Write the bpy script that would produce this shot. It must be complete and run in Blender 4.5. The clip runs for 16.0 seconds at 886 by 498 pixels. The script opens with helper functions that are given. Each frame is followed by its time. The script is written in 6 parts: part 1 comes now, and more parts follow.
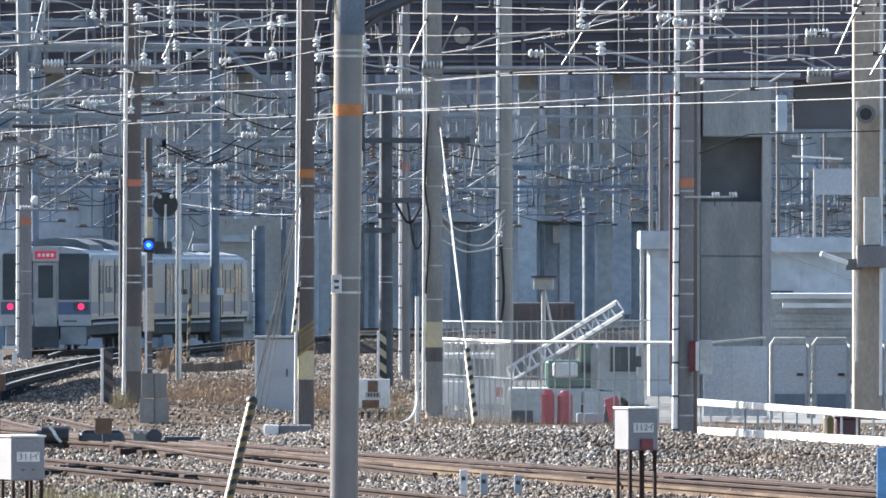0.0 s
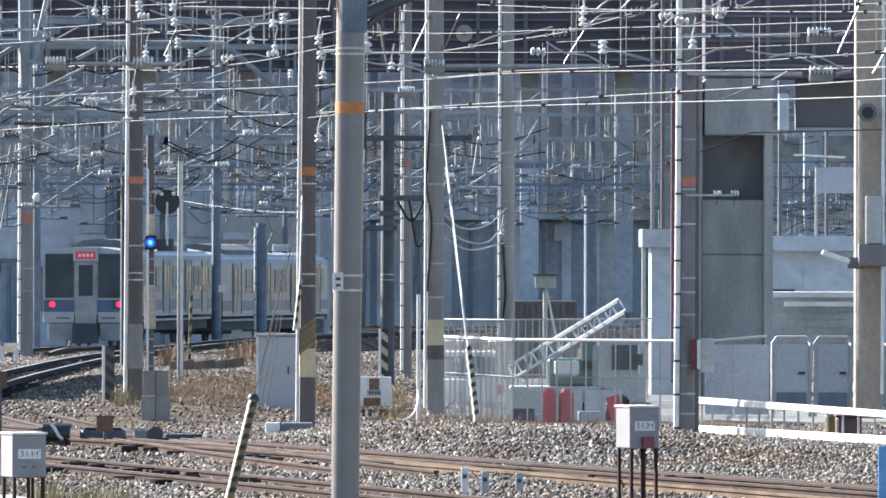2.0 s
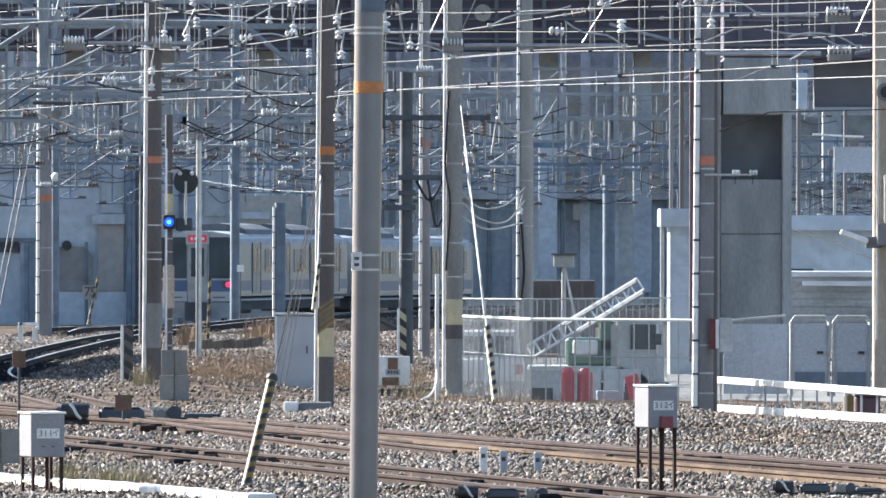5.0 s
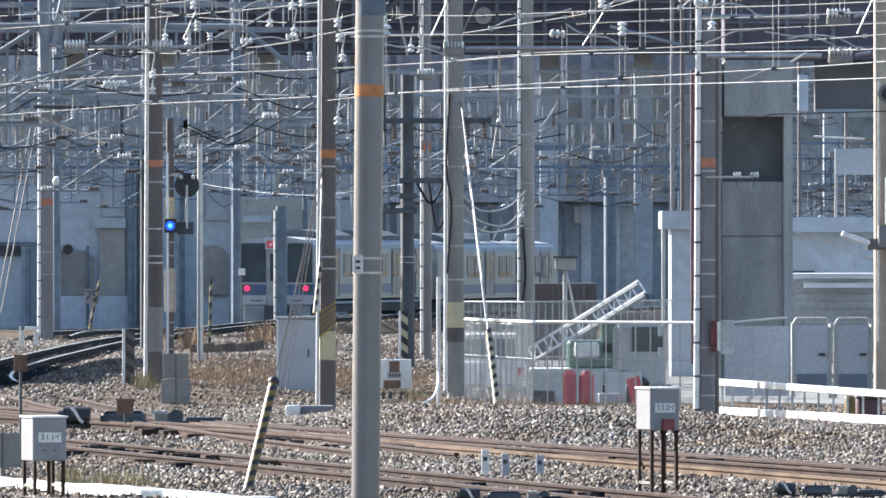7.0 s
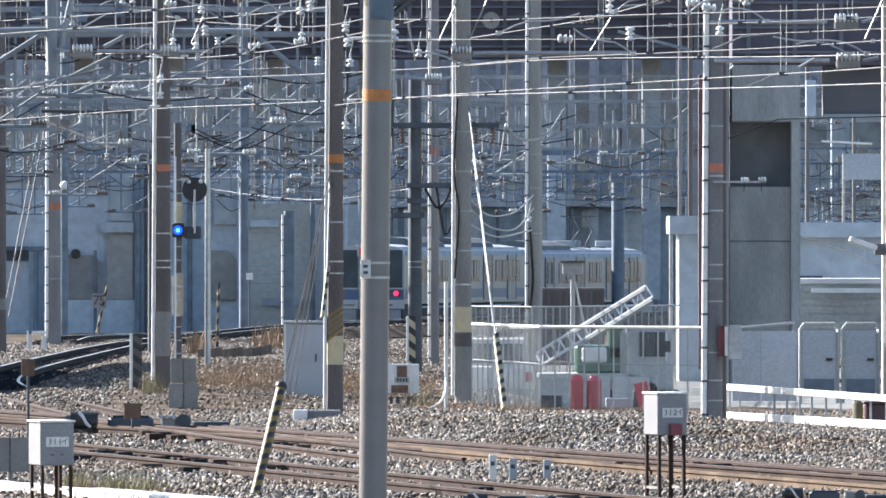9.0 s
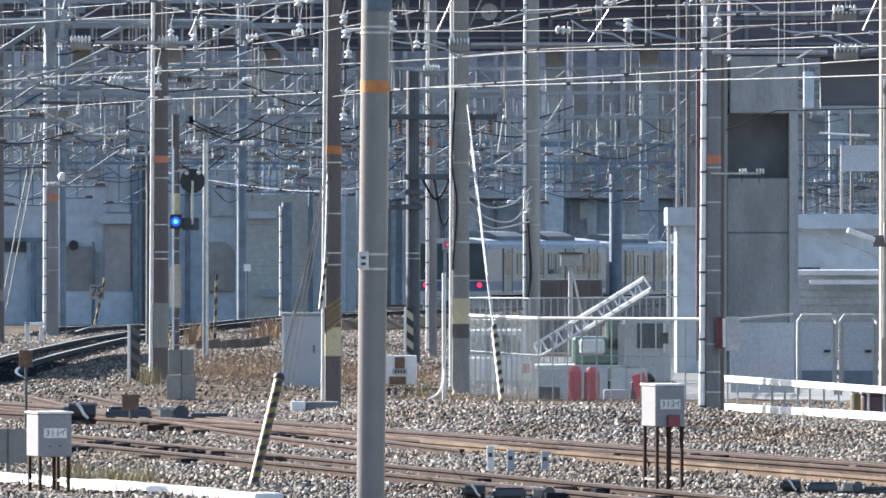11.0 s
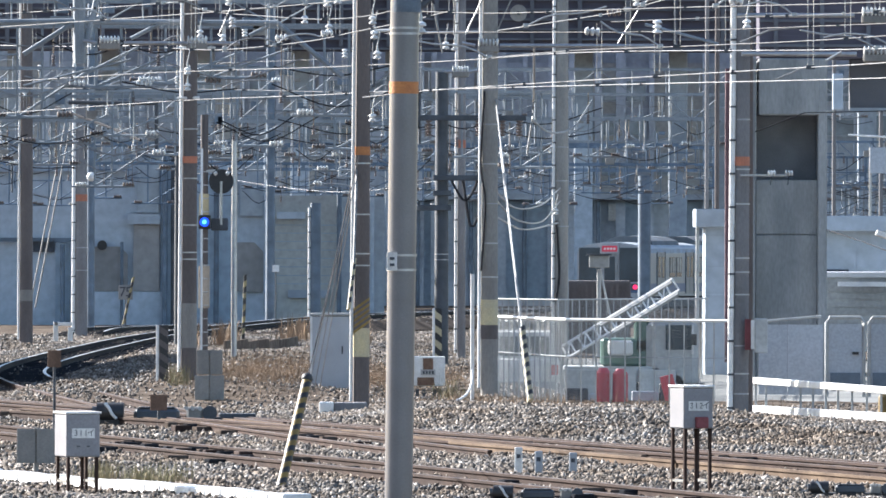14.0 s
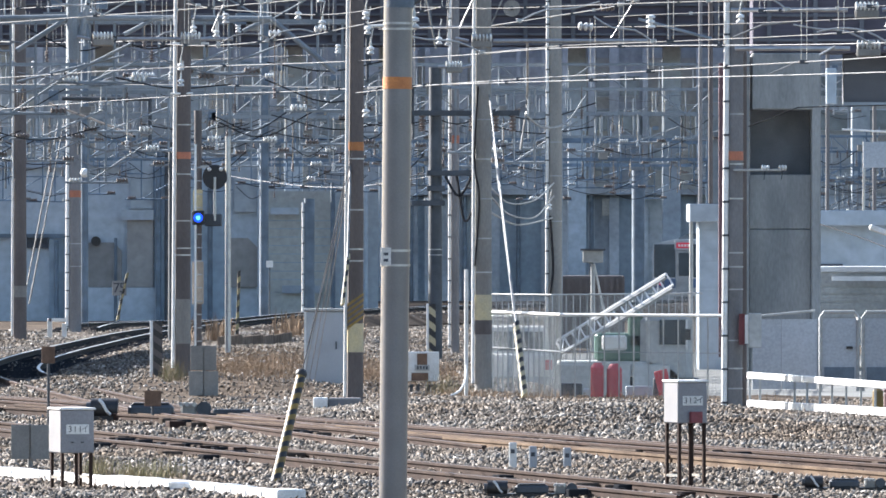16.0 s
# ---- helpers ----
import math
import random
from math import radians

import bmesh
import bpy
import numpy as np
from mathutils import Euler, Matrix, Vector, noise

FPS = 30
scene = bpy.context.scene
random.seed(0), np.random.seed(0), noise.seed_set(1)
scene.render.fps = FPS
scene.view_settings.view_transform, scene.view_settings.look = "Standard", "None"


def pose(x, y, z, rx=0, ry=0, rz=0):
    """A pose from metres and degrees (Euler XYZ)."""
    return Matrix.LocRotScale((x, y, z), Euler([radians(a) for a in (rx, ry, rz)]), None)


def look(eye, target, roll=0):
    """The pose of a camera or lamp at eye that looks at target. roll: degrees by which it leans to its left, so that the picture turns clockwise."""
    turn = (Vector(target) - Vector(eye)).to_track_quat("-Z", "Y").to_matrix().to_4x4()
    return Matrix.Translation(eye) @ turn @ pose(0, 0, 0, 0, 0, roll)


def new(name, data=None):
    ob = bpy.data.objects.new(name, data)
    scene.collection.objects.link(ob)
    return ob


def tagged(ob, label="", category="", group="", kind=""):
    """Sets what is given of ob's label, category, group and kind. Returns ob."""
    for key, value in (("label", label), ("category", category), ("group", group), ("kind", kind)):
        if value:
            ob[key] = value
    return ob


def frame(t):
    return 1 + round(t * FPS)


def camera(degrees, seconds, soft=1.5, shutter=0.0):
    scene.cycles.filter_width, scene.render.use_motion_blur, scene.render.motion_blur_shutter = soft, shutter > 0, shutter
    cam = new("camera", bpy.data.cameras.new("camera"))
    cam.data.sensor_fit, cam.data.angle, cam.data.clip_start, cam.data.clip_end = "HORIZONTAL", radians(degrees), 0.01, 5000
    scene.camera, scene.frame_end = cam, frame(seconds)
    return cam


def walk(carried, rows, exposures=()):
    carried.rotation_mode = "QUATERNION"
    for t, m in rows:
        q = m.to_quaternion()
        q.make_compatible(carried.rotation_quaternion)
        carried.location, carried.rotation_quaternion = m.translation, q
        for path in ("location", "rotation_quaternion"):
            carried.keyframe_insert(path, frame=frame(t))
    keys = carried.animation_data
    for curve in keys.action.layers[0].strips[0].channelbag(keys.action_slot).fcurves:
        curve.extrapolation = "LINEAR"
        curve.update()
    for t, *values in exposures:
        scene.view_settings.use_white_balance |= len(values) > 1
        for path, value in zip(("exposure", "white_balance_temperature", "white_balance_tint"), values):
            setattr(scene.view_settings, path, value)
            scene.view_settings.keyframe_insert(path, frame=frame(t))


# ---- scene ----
cam = camera(6.0, 16.0, soft=1.65)
walk(cam, [
    (0, pose(0, 0, 2.8, 90.1302, -0.0000, 0.0000)),
    (0.5, pose(0, 0, 2.8, 90.1324, 0.0107, 0.1049)),
    (1, pose(0, 0, 2.8, 90.1344, -0.0936, 0.0887)),
    (1.5, pose(0, 0, 2.8, 90.1342, -0.0833, 0.0417)),
    (2, pose(0, 0, 2.8, 90.1159, -0.1004, 0.0112)),
    (2.5, pose(0, 0, 2.8, 90.0810, -0.1040, 0.0187)),
    (3, pose(0, 0, 2.8, 90.0701, -0.1204, 0.0407)),
    (3.5, pose(0, 0, 2.8, 90.0431, -0.1704, 0.0813)),
    (4, pose(0, 0, 2.8, 89.9894, -0.1452, 0.1186)),
    (6.5, pose(0, 0, 2.8, 89.9731, 0.0021, 0.1231)),
    (7, pose(0, 0, 2.8, 89.9965, 0.0536, 0.1455)),
    (7.5, pose(0, 0, 2.8, 90.0195, 0.0182, 0.1460)),
    (8, pose(0, 0, 2.8, 90.0220, 0.0241, 0.1656)),
    (8.5, pose(0, 0, 2.8, 90.0279, 0.0279, 0.1863)),
    (9, pose(0, 0, 2.8, 90.0287, 0.0075, 0.1972)),
    (11.5, pose(0, 0, 2.8, 89.9641, -0.0166, 0.1819)),
    (12, pose(0, 0, 2.8, 89.9677, 0.0265, 0.1928)),
    (12.5, pose(0, 0, 2.8, 89.9698, -0.0533, 0.2225)),
    (13, pose(0, 0, 2.8, 89.9790, -0.3350, 0.3169)),
    (13.5, pose(0, 0, 2.8, 89.9758, -0.2422, 0.3850)),
    (14, pose(0, 0, 2.8, 89.9777, -0.1592, 0.3767)),
    (14.5, pose(0, 0, 2.8, 89.9771, -0.1440, 0.3525)),
    (15, pose(0, 0, 2.8, 89.9638, -0.0824, 0.3300)),
    (15.5, pose(0, 0, 2.8, 89.9528, -0.0677, 0.3287)),
    (16, pose(0, 0, 2.8, 89.9458, -0.0416, 0.3345)),
], exposures=[(0, 1.99, 6200, 11), (16, 1.99, 6200, 11)])

# ---------- sky and sun ----------
SUN = Vector((-0.71, 0.52, 0.48)).normalized()
world = bpy.data.worlds.new("sky")
scene.world = world
world.use_nodes = True
_n = world.node_tree.nodes
_sky = _n.new("ShaderNodeTexSky")
_sky.sky_type = "NISHITA"
_sky.sun_disc = False
_sky.sun_elevation = math.asin(SUN.z)
_sky.sun_rotation = math.atan2(SUN.x, SUN.y)
_sky.dust_density = 1.0
_n["Background"].inputs["Strength"].default_value = 0.071
world.node_tree.links.new(_sky.outputs[0], _n["Background"].inputs["Color"])
_sun = new("sun", bpy.data.lights.new("sun", "SUN"))
_sun.data.energy = 5.0
_sun.data.angle = radians(0.5)
_sun.data.color = (1.0, 0.95, 0.88)
_sun.matrix_world = look((0, 0, 60), Vector((0, 0, 60)) - SUN)


# ---------- materials ----------
def material(name, colour, rough=0.7, metal=0.0, second=None, scale=3.0, fine=40.0, bump=0.2, amount=0.5, stretch=(1, 1, 1), vary=0.12, gloss=0.5):
    """A surface with variation at two scales, a little change from piece to piece, and fine relief."""
    m = bpy.data.materials.new(name)
    m.use_nodes = True
    nt = m.node_tree
    n, link = nt.nodes, nt.links.new
    bsdf = n["Principled BSDF"]
    bsdf.inputs["Roughness"].default_value = rough
    bsdf.inputs["Metallic"].default_value = metal
    bsdf.inputs["Specular IOR Level"].default_value = gloss
    co = n.new("ShaderNodeTexCoord")
    mp = n.new("ShaderNodeMapping")
    mp.inputs["Scale"].default_value = stretch
    link(co.outputs["Object"], mp.inputs["Vector"])
    big = n.new("ShaderNodeTexNoise")
    big.inputs["Scale"].default_value = scale
    big.inputs["Detail"].default_value = 6
    small = n.new("ShaderNodeTexNoise")
    small.inputs["Scale"].default_value = fine
    small.inputs["Detail"].default_value = 4
    link(mp.outputs[0], big.inputs["Vector"])
    link(mp.outputs[0], small.inputs["Vector"])
    ramp = n.new("ShaderNodeValToRGB")
    c2 = second or tuple(c * 0.6 for c in colour)
    ramp.color_ramp.elements[0].position, ramp.color_ramp.elements[1].position = 0.5 - 0.3 * amount, 0.5 + 0.35 * amount
    ramp.color_ramp.elements[0].color = (*c2, 1)
    ramp.color_ramp.elements[1].color = (*colour, 1)
    link(big.outputs["Fac"], ramp.inputs["Fac"])
    mul = n.new("ShaderNodeMix")
    mul.data_type, mul.blend_type = "RGBA", "MULTIPLY"
    mul.inputs["Factor"].default_value = 0.5
    link(ramp.outputs["Color"], mul.inputs["A"])
    grain = n.new("ShaderNodeValToRGB")
    grain.color_ramp.elements[0].position, grain.color_ramp.elements[1].position = 0.3, 0.7
    grain.color_ramp.elements[0].color = (0.55, 0.55, 0.55, 1)
    link(small.outputs["Fac"], grain.inputs["Fac"])
    link(grain.outputs["Color"], mul.inputs["B"])
    info = n.new("ShaderNodeObjectInfo")
    hsv = n.new("ShaderNodeHueSaturation")
    rng = n.new("ShaderNodeMapRange")
    rng.inputs["To Min"].default_value, rng.inputs["To Max"].default_value = 1 - vary, 1 + vary
    link(info.outputs["Random"], rng.inputs["Value"])
    link(rng.outputs["Result"], hsv.inputs["Value"])
    link(mul.outputs["Result"], hsv.inputs["Color"])
    link(hsv.outputs["Color"], bsdf.inputs["Base Color"])
    if bump:
        b = n.new("ShaderNodeBump")
        b.inputs["Strength"].default_value = bump
        b.inputs["Distance"].default_value = 0.02
        link(small.outputs["Fac"], b.inputs["Height"])
        link(b.outputs["Normal"], bsdf.inputs["Normal"])
    return m


def glow(name, colour, strength):
    m = bpy.data.materials.new(name)
    m.use_nodes = True
    b = m.node_tree.nodes["Principled BSDF"]
    b.inputs["Base Color"].default_value = (*colour, 1)
    b.inputs["Emission Color"].default_value = (*colour, 1)
    b.inputs["Emission Strength"].default_value = strength
    return m


def stone_material():
    """Crushed stone: each piece its own grey, some rusty."""
    m = bpy.data.materials.new("ballast_stone")
    m.use_nodes = True
    nt = m.node_tree
    n, link = nt.nodes, nt.links.new
    geo = n.new("ShaderNodeNewGeometry")
    ramp = n.new("ShaderNodeValToRGB")
    e = ramp.color_ramp.elements
    e[0].position, e[0].color = 0.0, (0.045, 0.04, 0.037, 1)
    e[1].position, e[1].color = 1.0, (0.4, 0.38, 0.355, 1)
    for p, c in ((0.3, (0.1, 0.089, 0.078, 1)), (0.55, (0.155, 0.14, 0.125, 1)), (0.85, (0.22, 0.208, 0.192, 1))):
        q = e.new(p)
        q.color = c
    link(geo.outputs["Random Per Island"], ramp.inputs["Fac"])
    co = n.new("ShaderNodeTexCoord")
    tex = n.new("ShaderNodeTexNoise")
    tex.inputs["Scale"].default_value = 0.35
    tex.inputs["Detail"].default_value = 5
    link(co.outputs["Object"], tex.inputs["Vector"])
    r2 = n.new("ShaderNodeValToRGB")
    r2.color_ramp.elements[0].position, r2.color_ramp.elements[0].color = 0.35, (0.85, 0.72, 0.6, 1)
    r2.color_ramp.elements[1].position, r2.color_ramp.elements[1].color = 0.6, (1, 1, 1, 1)
    link(tex.outputs["Fac"], r2.inputs["Fac"])
    mul = n.new("ShaderNodeMix")
    mul.data_type, mul.blend_type = "RGBA", "MULTIPLY"
    mul.inputs["Factor"].default_value = 1.0
    link(ramp.outputs["Color"], mul.inputs["A"])
    link(r2.outputs["Color"], mul.inputs["B"])
    link(mul.outputs["Result"], n["Principled BSDF"].inputs["Base Color"])
    n["Principled BSDF"].inputs["Roughness"].default_value = 0.85
    n["Principled BSDF"].inputs["Specular IOR Level"].default_value = 0.15
    return m


STONE = stone_material()
GROUND = material("gravel_earth", (0.17, 0.14, 0.115), 0.95, second=(0.075, 0.062, 0.052), scale=0.9, fine=22, bump=0.9, vary=0, gloss=0.0)
RUST = material("rusty_rail_side", (0.062, 0.04, 0.032), 0.85, second=(0.034, 0.022, 0.019), scale=2, fine=30, gloss=0.12)
RAILTOP = material("worn_rail_head", (0.115, 0.083, 0.064), 0.5, 0.2, second=(0.088, 0.06, 0.048), scale=3, fine=60, bump=0.05, gloss=0.12)
DARKRAIL = material("dark_rail_side", (0.04, 0.038, 0.038), 0.8, 0.0, scale=2, gloss=0.12)
SHINE = material("polished_rail_head", (0.6, 0.59, 0.58), 0.4, 0.35, scale=2, fine=50, bump=0.05)
BLACKTIMBER = material("dark_timber", (0.035, 0.037, 0.042), 0.85, scale=3, fine=25, bump=0.4, gloss=0.0)
SLEEPER = material("weathered_sleeper", (0.13, 0.105, 0.088), 0.9, second=(0.06, 0.05, 0.043), scale=4, fine=30, stretch=(1, 1, 4), gloss=0.0)
STEELPOLE = material("grey_painted_steel", (0.115, 0.118, 0.138), 0.3, 0.0, second=(0.088, 0.09, 0.106), scale=2.5, fine=70, bump=0.03, gloss=1.0)
CONCRETE = material("aged_pole_concrete", (0.235, 0.23, 0.235), 0.8, second=(0.17, 0.165, 0.168), scale=2, fine=40, stretch=(1, 1, 0.35), bump=0.12)
BROWNPOLE = material("brown_stained_concrete", (0.14, 0.12, 0.115), 0.8, second=(0.1, 0.085, 0.082), scale=2, fine=40, stretch=(1, 1, 0.3), bump=0.12)
PALEPOLE = material("pale_concrete", (0.28, 0.27, 0.25), 0.8, second=(0.2, 0.19, 0.178), scale=2, fine=40, stretch=(1, 1, 0.3), bump=0.12)
DARKPOLE = material("dark_steel", (0.085, 0.095, 0.11), 0.6, 0.2, scale=3)
BLUEPOLE = material("blue_grey_steel", (0.165, 0.215, 0.275), 0.6, 0.1, scale=2)
GALV = material("galvanised_steel", (0.45, 0.46, 0.47), 0.35, 0.75, second=(0.34, 0.35, 0.37), scale=5, fine=60, bump=0.05)
WIREMAT = material("weathered_wire", (0.31, 0.31, 0.31), 0.45, 0.5, scale=6, fine=60, bump=0.0)
DARKWIRE = material("dark_cable", (0.045, 0.045, 0.05), 0.85, 0.0, scale=6, bump=0.0, gloss=0.05)
TRUSS = material("grey_gantry_paint", (0.3, 0.33, 0.355), 0.6, 0.1, second=(0.22, 0.25, 0.28), scale=2, fine=40, bump=0.1, gloss=0.12)
BLUETRUSS = material("blue_gantry_paint", (0.2, 0.27, 0.36), 0.6, 0.2, scale=2, fine=40, bump=0.1, gloss=0.12)
ORANGE = material("orange_band_paint", (0.5, 0.2, 0.06), 0.6, second=(0.4, 0.15, 0.05), scale=5)
REDORANGE = material("faded_red_band_paint", (0.55, 0.2, 0.11), 0.7, second=(0.42, 0.16, 0.1), scale=5)
YELLOW = material("worn_yellow_paint", (0.28, 0.18, 0.035), 0.6, second=(0.18, 0.115, 0.03), scale=5)
FADEYELLOW = material("faded_yellow_paint", (0.52, 0.44, 0.26), 0.7, second=(0.42, 0.37, 0.26), scale=4)
BLACK = material("black_paint", (0.025, 0.025, 0.028), 0.5, scale=5)
WHITE = material("white_paint", (0.8, 0.8, 0.79), 0.5, second=(0.66, 0.65, 0.62), scale=4, fine=40, bump=0.06)
BOXGREY = material("pale_grey_enamel", (0.25, 0.25, 0.272), 0.45, second=(0.215, 0.217, 0.238), scale=4, fine=60, bump=0.04)
CABGREY = material("grey_cabinet_paint", (0.43, 0.455, 0.49), 0.5, second=(0.37, 0.39, 0.42), scale=2, fine=60, bump=0.05)
RED = material("red_paint", (0.62, 0.07, 0.09), 0.5, second=(0.5, 0.06, 0.08), scale=4)
BROWNPLATE = material("brown_rusty_plate", (0.2, 0.12, 0.08), 0.8, scale=6)
INSUL = material("white_porcelain", (0.82, 0.82, 0.8), 0.15, scale=8, fine=60, bump=0.0)
BROWNINS = material("brown_porcelain", (0.17, 0.135, 0.125), 0.3, scale=8, bump=0.0)
PIERCON = material("grey_pier_concrete", (0.36, 0.36, 0.355), 0.85, second=(0.22, 0.225, 0.228), scale=1.1, fine=20, stretch=(1, 1, 0.3), bump=0.15)
# recess concrete, a little darker and bluer than the pier's
VOIDCON = material("recess_concrete", (0.3, 0.31, 0.34), 0.9, scale=1)
MAROON = material("maroon_steel", (0.16, 0.08, 0.09), 0.6, 0.1, scale=2)
TOWERCON = material("tan_concrete", (0.5, 0.43, 0.35), 0.85, second=(0.38, 0.32, 0.26), scale=1.5, fine=30, stretch=(1, 1, 0.4))
DECK = material("dark_plum_cladding", (0.12, 0.11, 0.14), 0.7, second=(0.09, 0.085, 0.11), scale=0.2, fine=6, stretch=(0.2, 1, 3), gloss=0.12)
DECKBEAM = material("dark_grey_beam", (0.15, 0.155, 0.18), 0.7, scale=0.4)
# blue, slate and pilaster colours are lifted and blued to imitate distance haze
WALLBLUE = material("haze_tinted_pale_blue_panel", (0.46, 0.515, 0.58), 0.7, second=(0.39, 0.445, 0.505), scale=0.15, fine=3, bump=0.1, gloss=0.12)
WALLGREY = material("haze_tinted_slate_panel", (0.44, 0.485, 0.52), 0.75, second=(0.37, 0.415, 0.455), scale=0.15, fine=3, bump=0.1, gloss=0.12)
WALLDARK = material("haze_tinted_blue_panel", (0.35, 0.42, 0.49), 0.75, second=(0.29, 0.36, 0.43), scale=0.15, fine=3, bump=0.1, gloss=0.12)
WALLSAND = material("sandy_wall_panel", (0.42, 0.43, 0.41), 0.75, second=(0.35, 0.36, 0.35), scale=0.3, fine=4, bump=0.1, gloss=0.12)
TANRAIL = material("sandy_rusted_rail", (0.175, 0.128, 0.092), 0.85, second=(0.1, 0.072, 0.055), scale=1.5, fine=20, gloss=0.05)
WALLBROWN = material("taupe_shutter", (0.34, 0.33, 0.325), 0.75, scale=0.2, fine=3)
PILASTER = material("haze_tinted_pilaster", (0.5, 0.56, 0.63), 0.75, scale=0.2, fine=3, gloss=0.12)
ROOFWHITE = material("white_roof_sheet", (0.78, 0.79, 0.8), 0.5, scale=1)
SIDING = material("pale_siding", (0.52, 0.53, 0.52), 0.7, scale=0.6, fine=10)
TRAINBODY = material("brushed_stainless_body", (0.31, 0.335, 0.36), 0.4, 0.2, second=(0.265, 0.29, 0.315), scale=1, fine=30, bump=0.03, vary=0.03)
TRAINFACE = material("white_cab_paint", (0.36, 0.39, 0.42), 0.4, second=(0.32, 0.35, 0.38), scale=2, fine=40, bump=0.02, vary=0.03)
TRAINDOOR = material("grey_cab_door", (0.33, 0.35, 0.36), 0.5, scale=2, bump=0.02)
TRAINBLUE = material("blue_band_paint", (0.065, 0.125, 0.24), 0.4, second=(0.055, 0.1, 0.2), scale=2, bump=0.02)
SKYBLUE = material("light_blue_band_paint", (0.22, 0.36, 0.55), 0.4, scale=2, bump=0.02)
CREAM = material("cream_side_door", (0.33, 0.32, 0.3), 0.5, second=(0.28, 0.275, 0.26), scale=2, bump=0.02)
TRAINROOF = material("grey_train_roof", (0.34, 0.38, 0.42), 0.6, scale=1)
TRAINDARK = material("dark_roof_equipment", (0.11, 0.13, 0.15), 0.7, scale=1)
# underframe black lifted and blued in its colour to imitate haze
UNDER = material("haze_lifted_underframe", (0.075, 0.09, 0.11), 0.8, scale=2)
BLUEGLASS = material("blue_window_glass", (0.24, 0.3, 0.34), 0.25, scale=1, bump=0.0)
DARKRED = material("dull_dark_red_paint", (0.22, 0.05, 0.06), 0.6, scale=5)
GLASS = material("dark_window_glass", (0.045, 0.07, 0.09), 0.2, 0.0, scale=1, bump=0.0, gloss=0.25)
SIDEGLASS = material("tinted_side_glass", (0.11, 0.125, 0.14), 0.1, 0.0, scale=1, bump=0.0)
TAILRED = glow("tail_lamp_red", (0.9, 0.02, 0.09), 0.55)
SIGNRED = glow("red_led_sign", (0.5, 0.03, 0.06), 0.08)
SIGNALBLUE = glow("signal_blue_lamp", (0.01, 0.06, 0.9), 0.7)
SIGNALCORE = glow("signal_lamp_core", (0.08, 0.5, 1.0), 0.9)
TRUCKGREEN = material("dark_green_truck_paint", (0.1, 0.19, 0.15), 0.45, scale=2)
TYRE = material("black_rubber", (0.03, 0.03, 0.03), 0.8, scale=4)
DRYGRASS = material("dry_grass", (0.32, 0.23, 0.155), 0.9, second=(0.24, 0.165, 0.11), scale=1.0, fine=10, bump=0, vary=0.2, gloss=0.12)
GREENWEED = material("pale_green_weed", (0.21, 0.2, 0.11), 0.9, second=(0.25, 0.2, 0.12), scale=3, bump=0, vary=0.2, gloss=0.12)
SIGNBLUE = material("blue_board_paint", (0.16, 0.42, 0.78), 0.5, scale=3)
BARDARK = material("dark_ink", (0.06, 0.07, 0.09), 0.7, scale=9, bump=0)
ASPHALT = material("haze_paled_yard", (0.24, 0.245, 0.24), 0.9, second=(0.18, 0.185, 0.18), scale=0.4, fine=20, gloss=0.0)
PLATEGREY = material("dull_grey_plate_back", (0.26, 0.25, 0.235), 0.7, second=(0.2, 0.195, 0.185), scale=3, fine=40, bump=0.05)
EDGEWOOD = material("weathered_edging_board", (0.24, 0.2, 0.165), 0.9, second=(0.14, 0.11, 0.09), scale=3, fine=30, gloss=0.0)
DULLYELLOW = material("grimy_yellow_paint", (0.36, 0.3, 0.15), 0.7, second=(0.26, 0.22, 0.13), scale=5)
PANELGREY = material("grey_gate_panel", (0.42, 0.45, 0.49), 0.55, second=(0.36, 0.39, 0.43), scale=0.7, fine=20, bump=0.06)


# ---------- mesh helpers ----------
def box(bm, c, s, turn=0.0):
    r = bmesh.ops.create_cube(bm, size=1.0)
    m = Matrix.Translation(c) @ Matrix.Rotation(turn, 4, "Z") @ Matrix.Diagonal((*s, 1))
    bmesh.ops.transform(bm, matrix=m, verts=r["verts"])
    return r["verts"]


def rod(bm, a, b, r0, r1=None, seg=8):
    a, b = Vector(a), Vector(b)
    d = b - a
    r = bmesh.ops.create_cone(bm, cap_ends=True, segments=seg, radius1=r0, radius2=r0 if r1 is None else r1, depth=d.length)
    q = Vector((0, 0, 1)).rotation_difference(d).to_matrix().to_4x4()
    bmesh.ops.transform(bm, matrix=Matrix.Translation((a + b) / 2) @ q, verts=r["verts"])
    return r["verts"]


def ball(bm, c, r, seg=8):
    v = bmesh.ops.create_uvsphere(bm, u_segments=seg, v_segments=max(4, seg // 2 + 1), radius=r)["verts"]
    bmesh.ops.translate(bm, verts=v, vec=c)
    return v


def tube(bm, pts, r, seg=5):
    pts = [Vector(p) for p in pts]
    rings = []
    for i, p in enumerate(pts):
        d = (pts[min(i + 1, len(pts) - 1)] - pts[max(i - 1, 0)]).normalized()
        q = Vector((0, 0, 1)).rotation_difference(d)
        rings.append([bm.verts.new(p + q @ Vector((r * math.cos(2 * math.pi * j / seg), r * math.sin(2 * math.pi * j / seg), 0))) for j in range(seg)])
    for a, b in zip(rings, rings[1:]):
        for j in range(seg):
            bm.faces.new((a[j], a[(j + 1) % seg], b[(j + 1) % seg], b[j]))
    bm.faces.new(rings[0][::-1])
    bm.faces.new(rings[-1])


